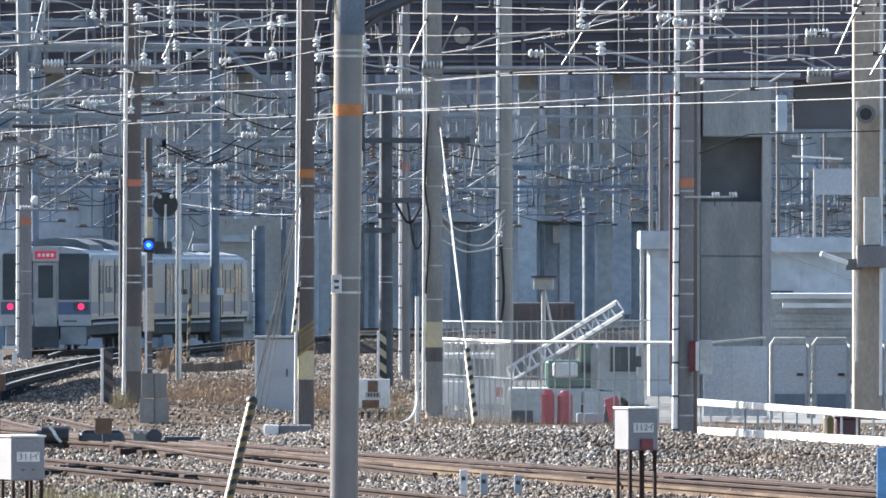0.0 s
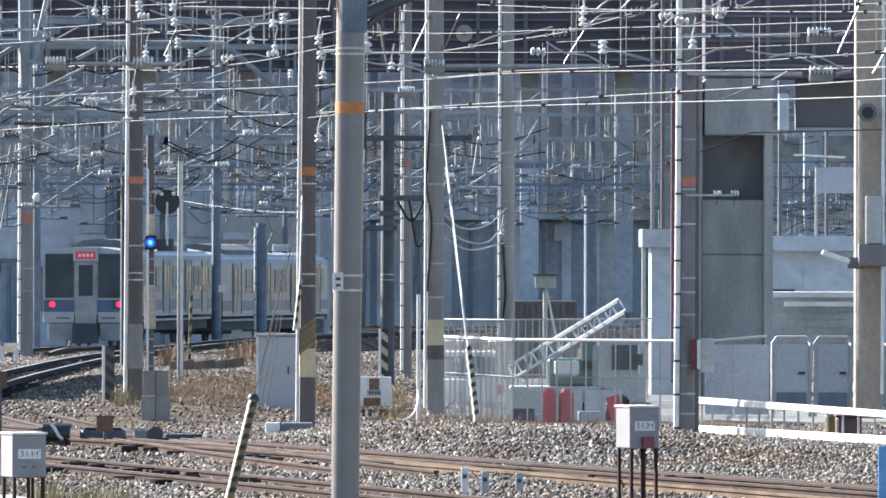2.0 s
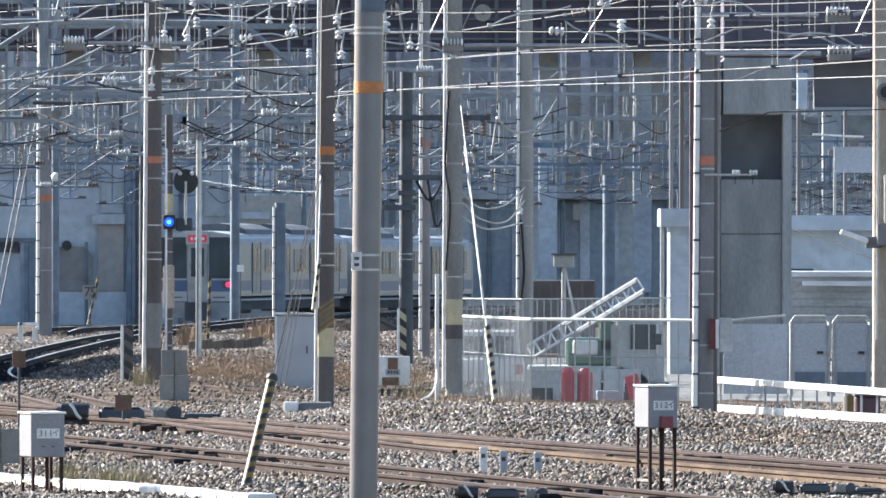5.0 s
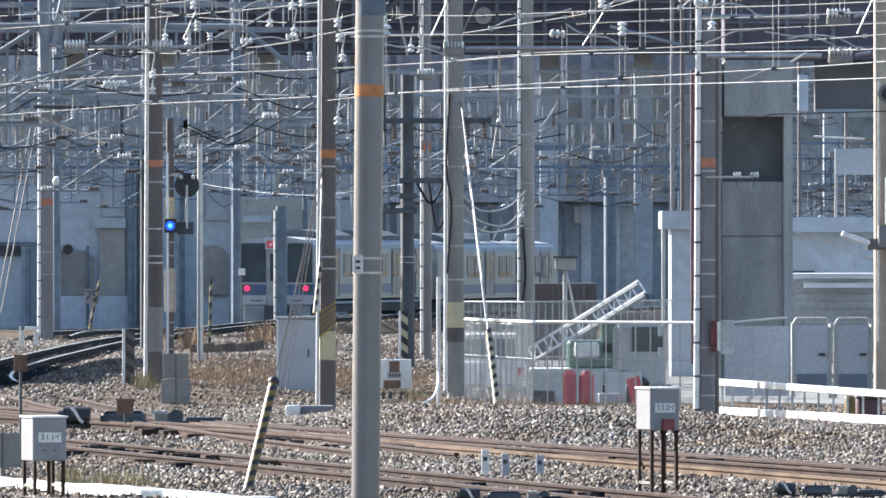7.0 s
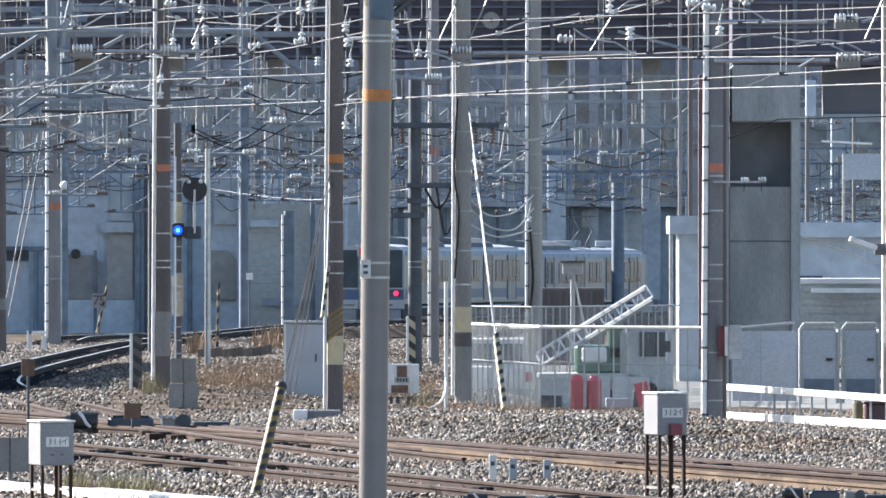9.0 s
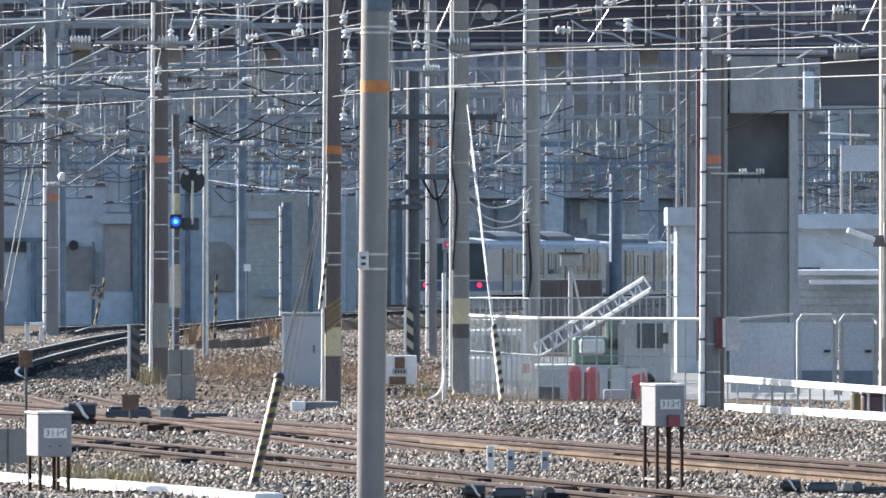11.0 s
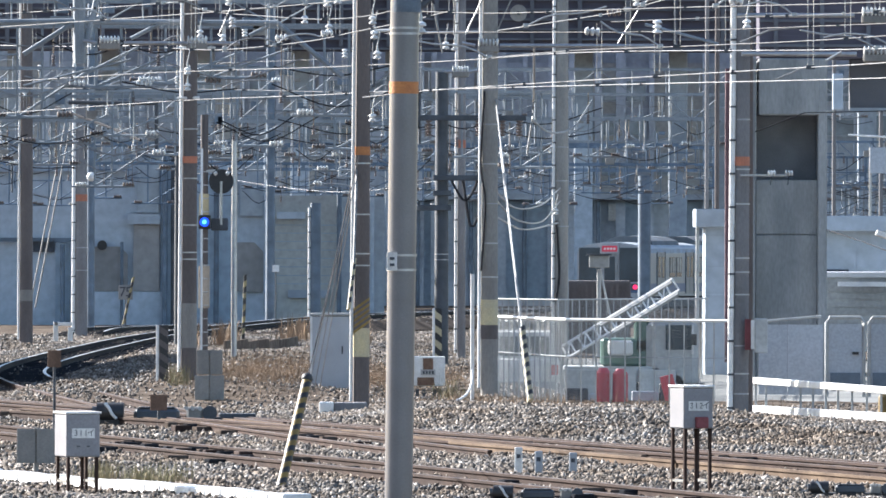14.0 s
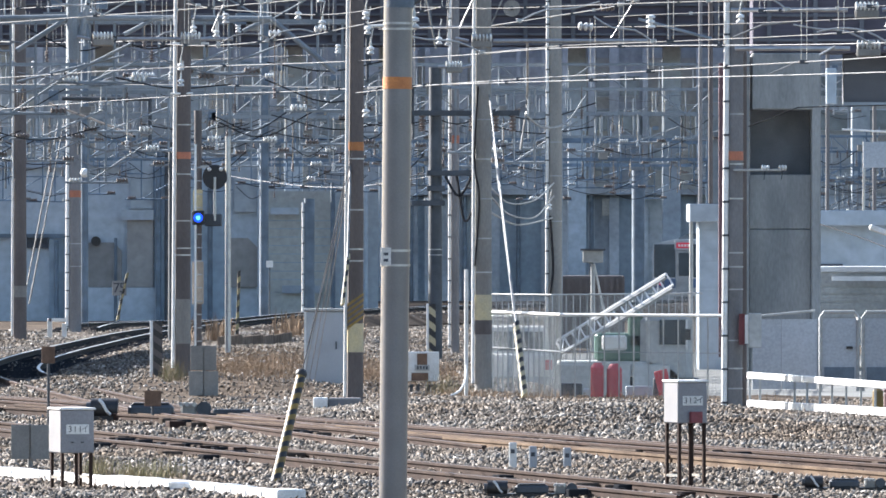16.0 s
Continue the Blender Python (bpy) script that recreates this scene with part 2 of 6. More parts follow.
def ribbed(bm, a, b, core, rib, n, seg=10):
    """A ribbed insulator turned in one piece."""
    a, b = Vector(a), Vector(b)
    q = Vector((0, 0, 1)).rotation_difference(b - a)
    rings = []
    for i in range(n):
        for t, r in ((0.1, core), (0.3, rib), (0.7, rib * 0.85), (0.9, core)):
            p = a.lerp(b, (i + t) / n)
            rings.append([bm.verts.new(p + q @ Vector((r * math.cos(2 * math.pi * j / seg), r * math.sin(2 * math.pi * j / seg), 0))) for j in range(seg)])
    for u, v in zip(rings, rings[1:]):
        for j in range(seg):
            bm.faces.new((u[j], u[(j + 1) % seg], v[(j + 1) % seg], v[j]))
    bm.faces.new(rings[0][::-1])
    bm.faces.new(rings[-1])


def bevelled(bm, width=0.01, segs=1):
    bmesh.ops.bevel(bm, geom=bm.edges[:], offset=width, segments=segs, affect="EDGES", profile=0.6)


def part(name, bm, mat, parent=None, label="", smooth=False):
    me = bpy.data.meshes.new(name)
    bmesh.ops.recalc_face_normals(bm, faces=bm.faces[:])
    bm.to_mesh(me)
    bm.free()
    me.materials.append(mat)
    if smooth:
        me.shade_smooth()
        me.set_sharp_from_angle(angle=radians(40))
    ob = new(name, me)
    if parent:
        ob.parent = parent
    if label:
        ob["label"] = label
    return ob


def boxpart(name, c, s, mat, parent=None, label="", bev=0.0, turn=0.0):
    bm = bmesh.new()
    box(bm, c, s, turn)
    if bev:
        bevelled(bm, bev)
    return part(name, bm, mat, parent, label)


def rodpart(name, a, b, r, mat, parent=None, label="", r1=None, seg=10):
    bm = bmesh.new()
    rod(bm, a, b, r, r1, seg)
    return part(name, bm, mat, parent, label, smooth=True)


def thing(name, x, y, z, label, category, group="", kind="", turn=0.0):
    ob = new(name)
    ob.matrix_basis = pose(x, y, z, 0, 0, turn)
    return tagged(ob, label, category, group, kind)


def spline(pts, step):
    """A smooth line through points, resampled about every step metres."""
    pts = [Vector(p) for p in pts]
    ext = [2 * pts[0] - pts[1], *pts, 2 * pts[-1] - pts[-2]]
    out = []
    for i in range(1, len(ext) - 2):
        a, b, c, d = ext[i - 1:i + 3]
        n = max(2, int((c - b).length / step))
        for j in range(n):
            t = j / n
            out.append(0.5 * (2 * b + (c - a) * t + (2 * a - 5 * b + 4 * c - d) * t * t + (3 * b - a - 3 * c + d) * t ** 3))
    out.append(pts[-1])
    return out


# ---------- ground ----------
def hump(v, a, b, c, d):
    """Rises from a to b, falls from c to d."""
    if v <= a or v >= d:
        return 0.0
    t = (v - a) / (b - a) if v < b else (1.0 if v <= c else (d - v) / (d - c))
    return t * t * (3 - 2 * t)


def ground_z(x, y):
    z = -0.03
    # heap of fresh ballast along the fence
    edge = 129 - 0.75 * x
    z += 0.27 * hump(y, edge - 6, edge + 3, edge + 7, edge + 15) * hump(x, -3.2, -1.0, 30, 40) * (1 - 0.85 * min(1.0, max(0.0, (x - 2.5) / 3.0)))
    # spoil bank inside the curve
    z += 0.25 * hump(y, 150, 160, 200, 235) * hump(x, -9.5, -8.0, -5.5, -2)
    # the yard behind the fence lies lower
    z -= 0.47 * min(1.0, max(0.0, (y - 155.5) / 2.0)) * min(1.0, max(0.0, (x - 1.0 + 0.02 * (y - 155)) / 2.0)) * min(1.0, max(0.0, (290 - y) / 40))
    z -= 0.0055 * max(0.0, min(y, 420) - 262)
    z += 0.04 * noise.noise(Vector((x * 0.5, y * 0.22, 0))) + 0.02 * noise.noise(Vector((x * 1.7, y * 0.8, 3)))
    return z


def build_ground():
    ys = [-60, -20, 20, 45] + [55 + 0.9 * i for i in range(150)] + [190 + 2.5 * i for i in range(100)] + [450, 520, 700, 1200, 2600]
    xs = [-900, -200, -60, -30] + [-22 + 0.6 * i for i in range(74)] + [24, 40, 80, 250, 900]
    verts = [(x, y, ground_z(x, y)) for y in ys for x in xs]
    w = len(xs)
    faces = [(j * w + i, j * w + i + 1, (j + 1) * w + i + 1, (j + 1) * w + i) for j in range(len(ys) - 1) for i in range(w - 1)]
    me = bpy.data.meshes.new("ground")
    me.from_pydata(verts, [], faces)
    me.materials.append(GROUND)
    me.shade_smooth()
    return tagged(new("ground", me), "brown gravelly railway yard ground with dry patches", "ground", kind="structure")


build_ground()


def scatter_stones(name, places, sizes, label):
    """Crushed stones as eight-sided lumps, all in one mesh."""
    n = len(places)
    rng = np.random.default_rng(len(name) + n)
    base = np.array([(1, 0, 0), (-1, 0, 0), (0, 1, 0), (0, -1, 0), (0, 0, 1), (0, 0, -1)], float)
    tri = np.array([(0, 2, 4), (2, 1, 4), (1, 3, 4), (3, 0, 4), (2, 0, 5), (1, 2, 5), (3, 1, 5), (0, 3, 5)])
    v = base[None] * rng.uniform(0.55, 1.2, (n, 6, 1)) + rng.normal(0, 0.2, (n, 6, 3))
    q = rng.normal(size=(n, 4))
    q /= np.linalg.norm(q, axis=1, keepdims=True)
    w, x, y, z = q.T
    rot = np.stack([1 - 2 * (y * y + z * z), 2 * (x * y - w * z), 2 * (x * z + w * y), 2 * (x * y + w * z), 1 - 2 * (x * x + z * z), 2 * (y * z - w * x),
                    2 * (x * z - w * y), 2 * (y * z + w * x), 1 - 2 * (x * x + y * y)], 1).reshape(n, 3, 3)
    v = np.einsum("nij,nkj->nki", rot, v * np.array((1.0, 0.8, 0.6))) * sizes[:, None, None] + places[:, None]
    f = tri[None] + 6 * np.arange(n)[:, None, None]
    me = bpy.data.meshes.new(name)
    me.vertices.add(6 * n)
    me.vertices.foreach_set("co", v.reshape(-1))
    me.loops.add(24 * n)
    me.loops.foreach_set("vertex_index", f.reshape(-1).astype(np.int32))
    me.polygons.add(8 * n)
    me.polygons.foreach_set("loop_start", np.arange(8 * n, dtype=np.int32) * 3)
    me.update(calc_edges=True)
    me.materials.append(STONE)
    return tagged(new(name, me), label, "ballast", kind="stuff")


def stones_over(name, x0, x1, y0, y1, n, size, label, keep=None, lift=0.0):
    rng = np.random.default_rng(int(abs(x0) * 7 + y0))
    pts, sz = [], []
    for x, y in zip(rng.uniform(x0, x1, n), rng.uniform(y0, y1, n)):
        if keep is None or keep(x, y):
            pts.append((x, y, ground_z(x, y) + 0.01 + lift))
            sz.append(size * (0.6 + 0.7 * rng.random() ** 2))
    return scatter_stones(name, np.array(pts), np.array(sz), label)


stones_over("ballast", -8, 8.5, 78, 112, 60000, 0.051, "loose grey and brown crushed stone ballast round the rails", keep=lambda x, y: abs(x) < 0.062 * y)
stones_over("ballast", -4, 11, 110, 150, 74000, 0.052, "heaped grey crushed stone ballast beside the fence", keep=lambda x, y: abs(x) < 0.062 * y and y < 158 - 0.75 * x)

# ---------- tracks ----------
def rail_mesh(bm, line, side, lift=0.0):
    """A flat-bottomed rail swept along a line, side metres to its right; top at the line's height."""
    prof = [(-0.064, -0.15), (0.064, -0.15), (0.064, -0.135), (0.012, -0.115), (0.012, -0.045), (0.034, -0.035), (0.034, -0.004), (0.026, 0), (-0.026, 0), (-0.034, -0.004),
            (-0.034, -0.035), (-0.012, -0.045), (-0.012, -0.115), (-0.064, -0.135)]
    rings = []
    for i, p in enumerate(line):
        d = (line[min(i + 1, len(line) - 1)] - line[max(i - 1, 0)]).normalized()
        r = Vector((d.y, -d.x, 0)).normalized()
        rings.append([bm.verts.new(p + r * (side + u) + Vector((0, 0, w + lift))) for u, w in prof])
    n = len(prof)
    for a, b in zip(rings, rings[1:]):
        for j in range(n):
            f = bm.faces.new((a[j], a[(j + 1) % n], b[(j + 1) % n], b[j]))
            if j in (6, 7, 8):
                f.material_index = 1
    bm.faces.new(rings[0])
    bm.faces.new(rings[-1][::-1])


def railway(line, label, side_mat, top_mat, gauge=1.067, guard=False, sleepers=True, spacing=0.62, timber=None):
    tr = thing("railway_track", 0, 0, 0, label, "track", kind="structure")
    for s in (-gauge / 2, gauge / 2):
        bm = bmesh.new()
        rail_mesh(bm, line, s)
        ob = part("rail", bm, side_mat, tr)
        ob.data.materials.append(top_mat)
    if guard:
        bm = bmesh.new()
        rail_mesh(bm, line, -gauge / 2 + 0.14, -0.012)
        ob = part("guard_rail", bm, side_mat, tr)
        ob.data.materials.append(top_mat)
    if sleepers:
        bm = bmesh.new()
        box(bm, (0, 0, 0), (2.1, 0.2, 0.14))
        bevelled(bm, 0.012)
        me = bpy.data.meshes.new("sleeper")
        bm.to_mesh(me)
        bm.free()
        me.materials.append(timber or SLEEPER)
        dist = 0.0
        made = 0
        for a, b in zip(line, line[1:]):
            dist += (b - a).length
            if dist >= spacing and made < 290:
                dist = 0.0
                made += 1
                d = b - a
                ob = new("sleeper", me)
                ob.parent = tr
                ob.matrix_basis = Matrix.Translation(b + Vector((0, 0, -0.19))) @ Matrix.Rotation(math.atan2(d.y, d.x) - math.pi / 2 + random.uniform(-0.02, 0.02), 4, "Z")
    return tr


def bed(line, width, depth, label):
    """Ballast shoulder under a track."""
    bm = bmesh.new()
    rings = []
    for i, p in enumerate(line):
        d = (line[min(i + 1, len(line) - 1)] - line[max(i - 1, 0)]).normalized()
        r = Vector((d.y, -d.x, 0)).normalized()
        rings.append([bm.verts.new(p + r * (u + 0.08 * noise.noise(p * 0.6 + Vector((u, 0, 0)))) + Vector((0, 0, w + 0.03 * noise.noise(p * 0.9 + Vector((0, u, 5)))))) for u, w in
                      ((-width - depth * 1.5, -depth), (-width, -0.17), (-0.4, -0.19), (0.4, -0.19), (width, -0.17), (width + depth * 1.5, -depth))])
    for a, b in zip(rings, rings[1:]):
        for j in range(5):
            bm.faces.new((a[j], a[j + 1], b[j + 1], b[j]))
    return tagged(part("ballast_bed", bm, GROUND), label, "ballast", kind="structure")


def train_line():
    pts = []
    x, y, h = -13.1, 240.0, 0.014
    s = -31.0
    while s < 170:
        u = max(s, 0.0)
        h = 0.014 + 0.00513 * max(s, -6) - 0.0000256 * u * u
        pts.append(Vector((x, y, 0.15 - 0.0055 * max(s, 0))))
        x += math.sin(h) * 0.31
        y += math.cos(h) * 0.31
        s += 0.31
    at = min(pts, key=lambda p: abs(p.y - 270.88))
    return [p + Vector((-12.728 - at.x, 0, 0)) for p in pts]


TRAINROUTE = train_line()

# main line through the foreground: left away, right towards the viewer
def straight(x0, y0, x1, y1, z=0.1, step=0.31):
    a, b = Vector((x0, y0, z)), Vector((x1, y1, z))
    n = int((b - a).length / step)
    return [a.lerp(b, i / n) for i in range(n + 1)]


railway(straight(-10.608, 152, 6.123, 100), "rusty brown main line rails on weathered sleepers", RUST, RAILTOP, guard=True)
railway(straight(-8.419, 128, 2.503, 90), "rusty brown near track on weathered sleepers", RUST, RAILTOP)
CURVE = spline([(-0.629, 112, 0.09), (-3.017, 124, 0.09), (-5.976, 141, 0.1), (-9.1, 166, 0.12), (-10.35, 185, 0.15), (-10.6, 220, 0.13), (-9.98, 261, 0.12), (-6.2, 296, 0.3), (-2.1, 322, 0.31), (4.0, 352, 0.25), (9.5, 380, 0.2)], 0.31)
railway([p for p in CURVE if p.y < 172], "rusty curved lead rails of the turnout", RUST, RAILTOP)
FARCURVE = [p for p in CURVE if p.y > 171.5]
branch = railway(FARCURVE, "dark curving branch track with a polished rail head", DARKRAIL, SHINE, timber=BLACKTIMBER)
# dark sill below each rail, down into the ballast
for side in (-0.5335, 0.5335):
    bm = bmesh.new()
    rings = []
    for i, p in enumerate(FARCURVE[::4]):
        q = FARCURVE[min(i * 4 + 1, len(FARCURVE) - 1)]
        o = FARCURVE[max(i * 4 - 1, 0)]
        d = (q - o).normalized()
        r = Vector((d.y, -d.x, 0))
        rings.append([bm.verts.new(p + r * (side + u) + Vector((0, 0, w))) for u, w in ((-0.13, -0.155), (0.13, -0.155), (0.16, -0.5), (-0.16, -0.5))])
    for u, v in zip(rings, rings[1:]):
        for j in range(4):
            bm.faces.new((u[j], u[(j + 1) % 4], v[(j + 1) % 4], v[j]))
    part("longitudinal_timber", bm, BLACKTIMBER, branch, "dark longitudinal sill under the rail")
CELLS = {(round(p.x / 0.8), round(p.y / 1.0)) for p in CURVE if p.y > 178}
NEARCURVE = {(i + a, j + b) for i, j in CELLS for a in (-1, 0, 1) for b in (0,)}
stones_over("ballast", -13, 0.5, 108, 268, 95000, 0.05, "brownish loose ballast and spoil in the curve", keep=lambda x, y: (round(x / 0.8), round(y)) not in NEARCURVE and not (-6.6 < x < -0.3 and 146 < y < 215 and (x * 7.3 + y * 3.1) % 1.0 < 0.6))
stones_over("ballast", -22, -11.5, 222, 262, 9000, 0.07, "brown ballast beside the running line")
stones_over("ballast", -14, 1, 240, 330, 16000, 0.07, "brown ballast along the running line", keep=lambda x, y: (round(x / 0.8), round(y)) not in NEARCURVE and x > -10.5 + (y - 240) * 0.14)


def shoulder_stones(line, n, name_label, inner, outer, drop, seed):
    rng = np.random.default_rng(seed)
    pts = []
    for i in rng.integers(1, len(line) - 1, n):
        p, q = line[int(i)], line[int(i) + 1]
        d = (q - p).normalized()
        u = rng.uniform(inner, outer) * (1 if rng.random() < 0.75 else -1)
        pts.append((p.x + d.y * u, p.y - d.x * u, p.z + drop - max(0.0, abs(u) - 1.5) * 0.62))
    scatter_stones("ballast", np.array(pts), 0.05 + 0.03 * rng.random(n), name_label)


shoulder_stones([p for p in CURVE if p.y > 180], 14000, "brown ballast on the shoulder of the branch track", -0.4, 2.2, -0.17, 3)
shoulder_stones(TRAINROUTE, 12000, "brown ballast on the shoulder of the running line", -0.4, 2.2, -0.17, 4)
bed([p for i, p in enumerate(CURVE) if i % 6 == 0 and p.y > 185], 1.5, 0.55, "brown ballast bed under the curving branch track")


railway([p for p in TRAINROUTE if p.y > 258], "curving running track under the train", DARKRAIL, SHINE, timber=BLACKTIMBER)
bed([p for i, p in enumerate(TRAINROUTE) if i % 6 == 0], 1.5, 0.4, "ballast bed under the running track")


# ---------- poles ----------
def pole(x, y, height, r0, r1, mat, label, lean=0.0, bands=(), rings=(), conduit=0.0, cond_mat=None, group="catenary poles", base=None, seg=20):
    """A round line-side pole with painted bands, strap rings and a cable conduit."""
    g = ground_z(x, y) - 0.15 if base is None else base
    t = thing("catenary_pole", x, y, g, label, "pole", group)
    h = height - g
    rodpart("shaft", (0, 0, 0), (lean * h, 0, h), r0, mat, t, r1=r1, seg=seg)

    def rad(z):
        return r0 + (r1 - r0) * (z - g) / h
    for z0, z1, m, lab in bands:
        rodpart("painted_band", (lean * (z0 - g), 0, z0 - g), (lean * (z1 - g), 0, z1 - g), rad(z0) + 0.004, m, t, lab, r1=rad(z1) + 0.004, seg=seg)
    for z in rings:
        rodpart("strap", (lean * (z - g), 0, z - g - 0.012), (lean * (z - g), 0, z - g + 0.012), rad(z) + 0.008, GALV, t, "thin steel strap", seg=seg)
    if conduit:
        cx = -(r0 + 0.03)
        rodpart("conduit", (cx, -0.06, 0.3), (cx + lean * h + (r0 - r1), -0.06, h * 0.97), conduit, cond_mat or GALV, t, "pale cable conduit", seg=8)
        if conduit >= 0.035:
            for i in range(int(h / 0.55)):
                f = (i + 0.6) * 0.55 / h
                x = cx + (lean * h + r0 - r1) * f
                rodpart("cable_tie", (x, -0.06, f * h), (x, -0.06, f * h + 0.035), conduit + 0.008, DARKPOLE, t, seg=8)
    return t


# nearest grey steel pole with its plate and bracket
near = pole(-1.041, 88, 7.2, 0.145, 0.152, STEELPOLE, "smooth grey painted steel catenary pole with an orange band", lean=0.0105,
            bands=((4.382, 4.506, ORANGE, "orange painted band"),), base=-0.4, seg=32,
            rings=(2.7, 2.547, 5.006, 5.065))
nz = 0.4
plate = boxpart("number_plate", (-0.065, -0.15, 2.635 + nz), (0.106, 0.012, 0.188), WHITE, near, "small white number plate", bev=0.004)
for dz in (-0.035, 0.03):
    boxpart("plate_mark", (-0.065, -0.159, 2.635 + nz + dz), (0.05, 0.006, 0.03), BARDARK, plate)
collar = rodpart("pole_head", (0.068, 0, 5.229 + nz), (0.076, 0, 5.829 + nz), 0.158, BLUEPOLE, near, "dark clamped pole head", seg=24)
bm = bmesh.new()
rod(bm, (0.05, 0, 5.359 + nz), (1.0, 0.5, 5.771 + nz), 0.07)
rod(bm, (0.05, 0, 5.153 + nz), (0.5, 0.25, 5.535 + nz), 0.04)
rod(bm, (-0.15, 0, 5.447 + nz), (-0.1, 0, 5.829 + nz), 0.03)
part("bracket_arm", bm, DARKPOLE, near, "dark steel bracket arms")

pole(3.977, 139, 9.6, 0.135, 0.115, CONCRETE, "grey concrete catenary pole with a white conduit and red band", lean=0.004,
     bands=((4.129, 4.277, REDORANGE, "faded red band"),), rings=(4.07, 2.61, 2.38, 1.17, 0.71, 0.38, 2.01, 3.50, 4.89), conduit=0.05, cond_mat=WHITE, base=-0.2)
pole(-2.339, 144, 9.4, 0.14, 0.115, BROWNPOLE, "brown stained concrete pole with yellow hazard paint", lean=0.004,
     bands=((4.34, 4.485, ORANGE, "orange band"), (0.904, 1.395, FADEYELLOW, "pale worn band")),
     rings=(2.66, 2.46, 4.20, 3.33), conduit=0.03, cond_mat=WHITE)
pole(-5.898, 161, 9.2, 0.15, 0.125, BROWNPOLE, "brown concrete pole with a pale painted foot", lean=0.003,
     bands=((4.361, 4.49, REDORANGE, "faded red band"), (0.841, 1.691, PALEPOLE, "pale painted foot band")),
     rings=(2.66, 2.53, 4.07, 3.18, 5.01), conduit=0.034, cond_mat=WHITE)
pole(-12.745, 258, 11, 0.2, 0.17, CONCRETE, "grey concrete pole beside the running line", bands=((4.128, 4.335, REDORANGE, "faded red mark"),),
     rings=(2.71, 2.02, 5.82), conduit=0.06, cond_mat=WHITE)
pole(-0.171, 160, 9.3, 0.165, 0.14, PALEPOLE, "pale concrete pole with worn yellow and black paint", lean=0.0,
     bands=((1.303, 1.784, FADEYELLOW, "worn yellow band"), (1.035, 1.303, BROWNPOLE, "worn dark band")), rings=(4.35, 3.60, 2.85, 2.21, 5.10), conduit=0.032, cond_mat=WHITE)
pole(-1.35, 200, 6.904, 0.17, 0.15, DARKPOLE, "dark steel pole with cross arms", rings=(2.60, 2.47))
pole(-0.94, 213, 9.5, 0.11, 0.1, CONCRETE, "slim concrete pole with a pale red band", bands=((5.263, 5.463, REDORANGE, "faded red band"),), conduit=0.035, cond_mat=WHITE)
pole(1.521, 205, 10.5, 0.17, 0.15, PALEPOLE, "pale concrete pole with a white cable pipe", rings=(5.20, 4.38, 3.28), conduit=0.04, cond_mat=WHITE)
pole(-6.1, 195, 5.211, 0.07, 0.06, GALV, "thin galvanised post beside the branch track", rings=(4.43, 3.78, 3.13, 2.47, 1.82, 1.17), group="")
pole(-8.102, 300, 12, 0.17, 0.15, BLUEPOLE, "blue grey steel pole beside the running track", group="blue steel poles")
pole(-6.497, 300, 4.304, 0.19, 0.19, BLUEPOLE, "blue grey steel pole with a white strip", group="blue steel poles", conduit=0.05, cond_mat=WHITE)
pole(-13.412, 240, 10, 0.19, 0.16, BROWNPOLE, "brown concrete pole with a pale foot", bands=((1.196, 1.517, PALEPOLE, "pale band"),), conduit=0.03, cond_mat=WHITE)
pole(-13.272, 275, 11, 0.13, 0.12, BLUEPOLE, "blue grey steel pole behind the concrete pole", group="blue steel poles")
pole(-9.08, 240, 5.608, 0.13, 0.12, DARKPOLE, "dark steel signal post", group="")
pole(6.209, 360, 5.808, 0.27, 0.27, BLUEPOLE, "blue steel pole under the gantry", group="blue steel poles")
pole(5.46, 222, 11, 0.05, 0.05, CONCRETE, "slim steel post beside the pier", group="slim posts")
pole(5.73, 222, 11, 0.06, 0.06, BROWNPOLE, "slim brown post beside the pier", group="slim posts")
pole(4.143, 139.6, 9.0, 0.06, 0.055, BROWNPOLE, "slim brown post strapped beside the concrete pole", group="slim posts")
pole(10.386, 262, 12, 0.06, 0.06, CONCRETE, "slim steel post behind the pier", group="slim posts")
pole(11.839, 262, 13, 0.06, 0.06, CONCRETE, "slim steel post behind the pier", group="slim posts")
pole(-0.461, 150, 2.299, 0.035, 0.035, WHITE, "white cable riser pipe", group="")


# ---------- train ----------
def body_profile(w, z0, z1, crown, n=6):
    pts = [(-w, z0), (-w, z1 - 0.35)]
    for i in range(1, n + 1):
        a = math.pi / 2 * i / n
        pts.append((-w + 0.35 * (1 - math.cos(a)), z1 - 0.35 + 0.35 * math.sin(a)))
    top = [(-w + 0.35 + (w - 0.35) * i / 5, z1 + crown * math.sin(math.pi / 2 * i / 5)) for i in range(1, 6)]
    left = pts + top
    return left + [(-x, z) for x, z in left[-2::-1]]


def prism(bm, prof, y0, y1):
    a = [bm.verts.new((x, y0, z)) for x, z in prof]
    b = [bm.verts.new((x, y1, z)) for x, z in prof]
    n = len(prof)
    for i in range(n):
        bm.faces.new((a[i], a[(i + 1) % n], b[(i + 1) % n], b[i]))
    bm.faces.new(a[::-1])
    bm.faces.new(b)


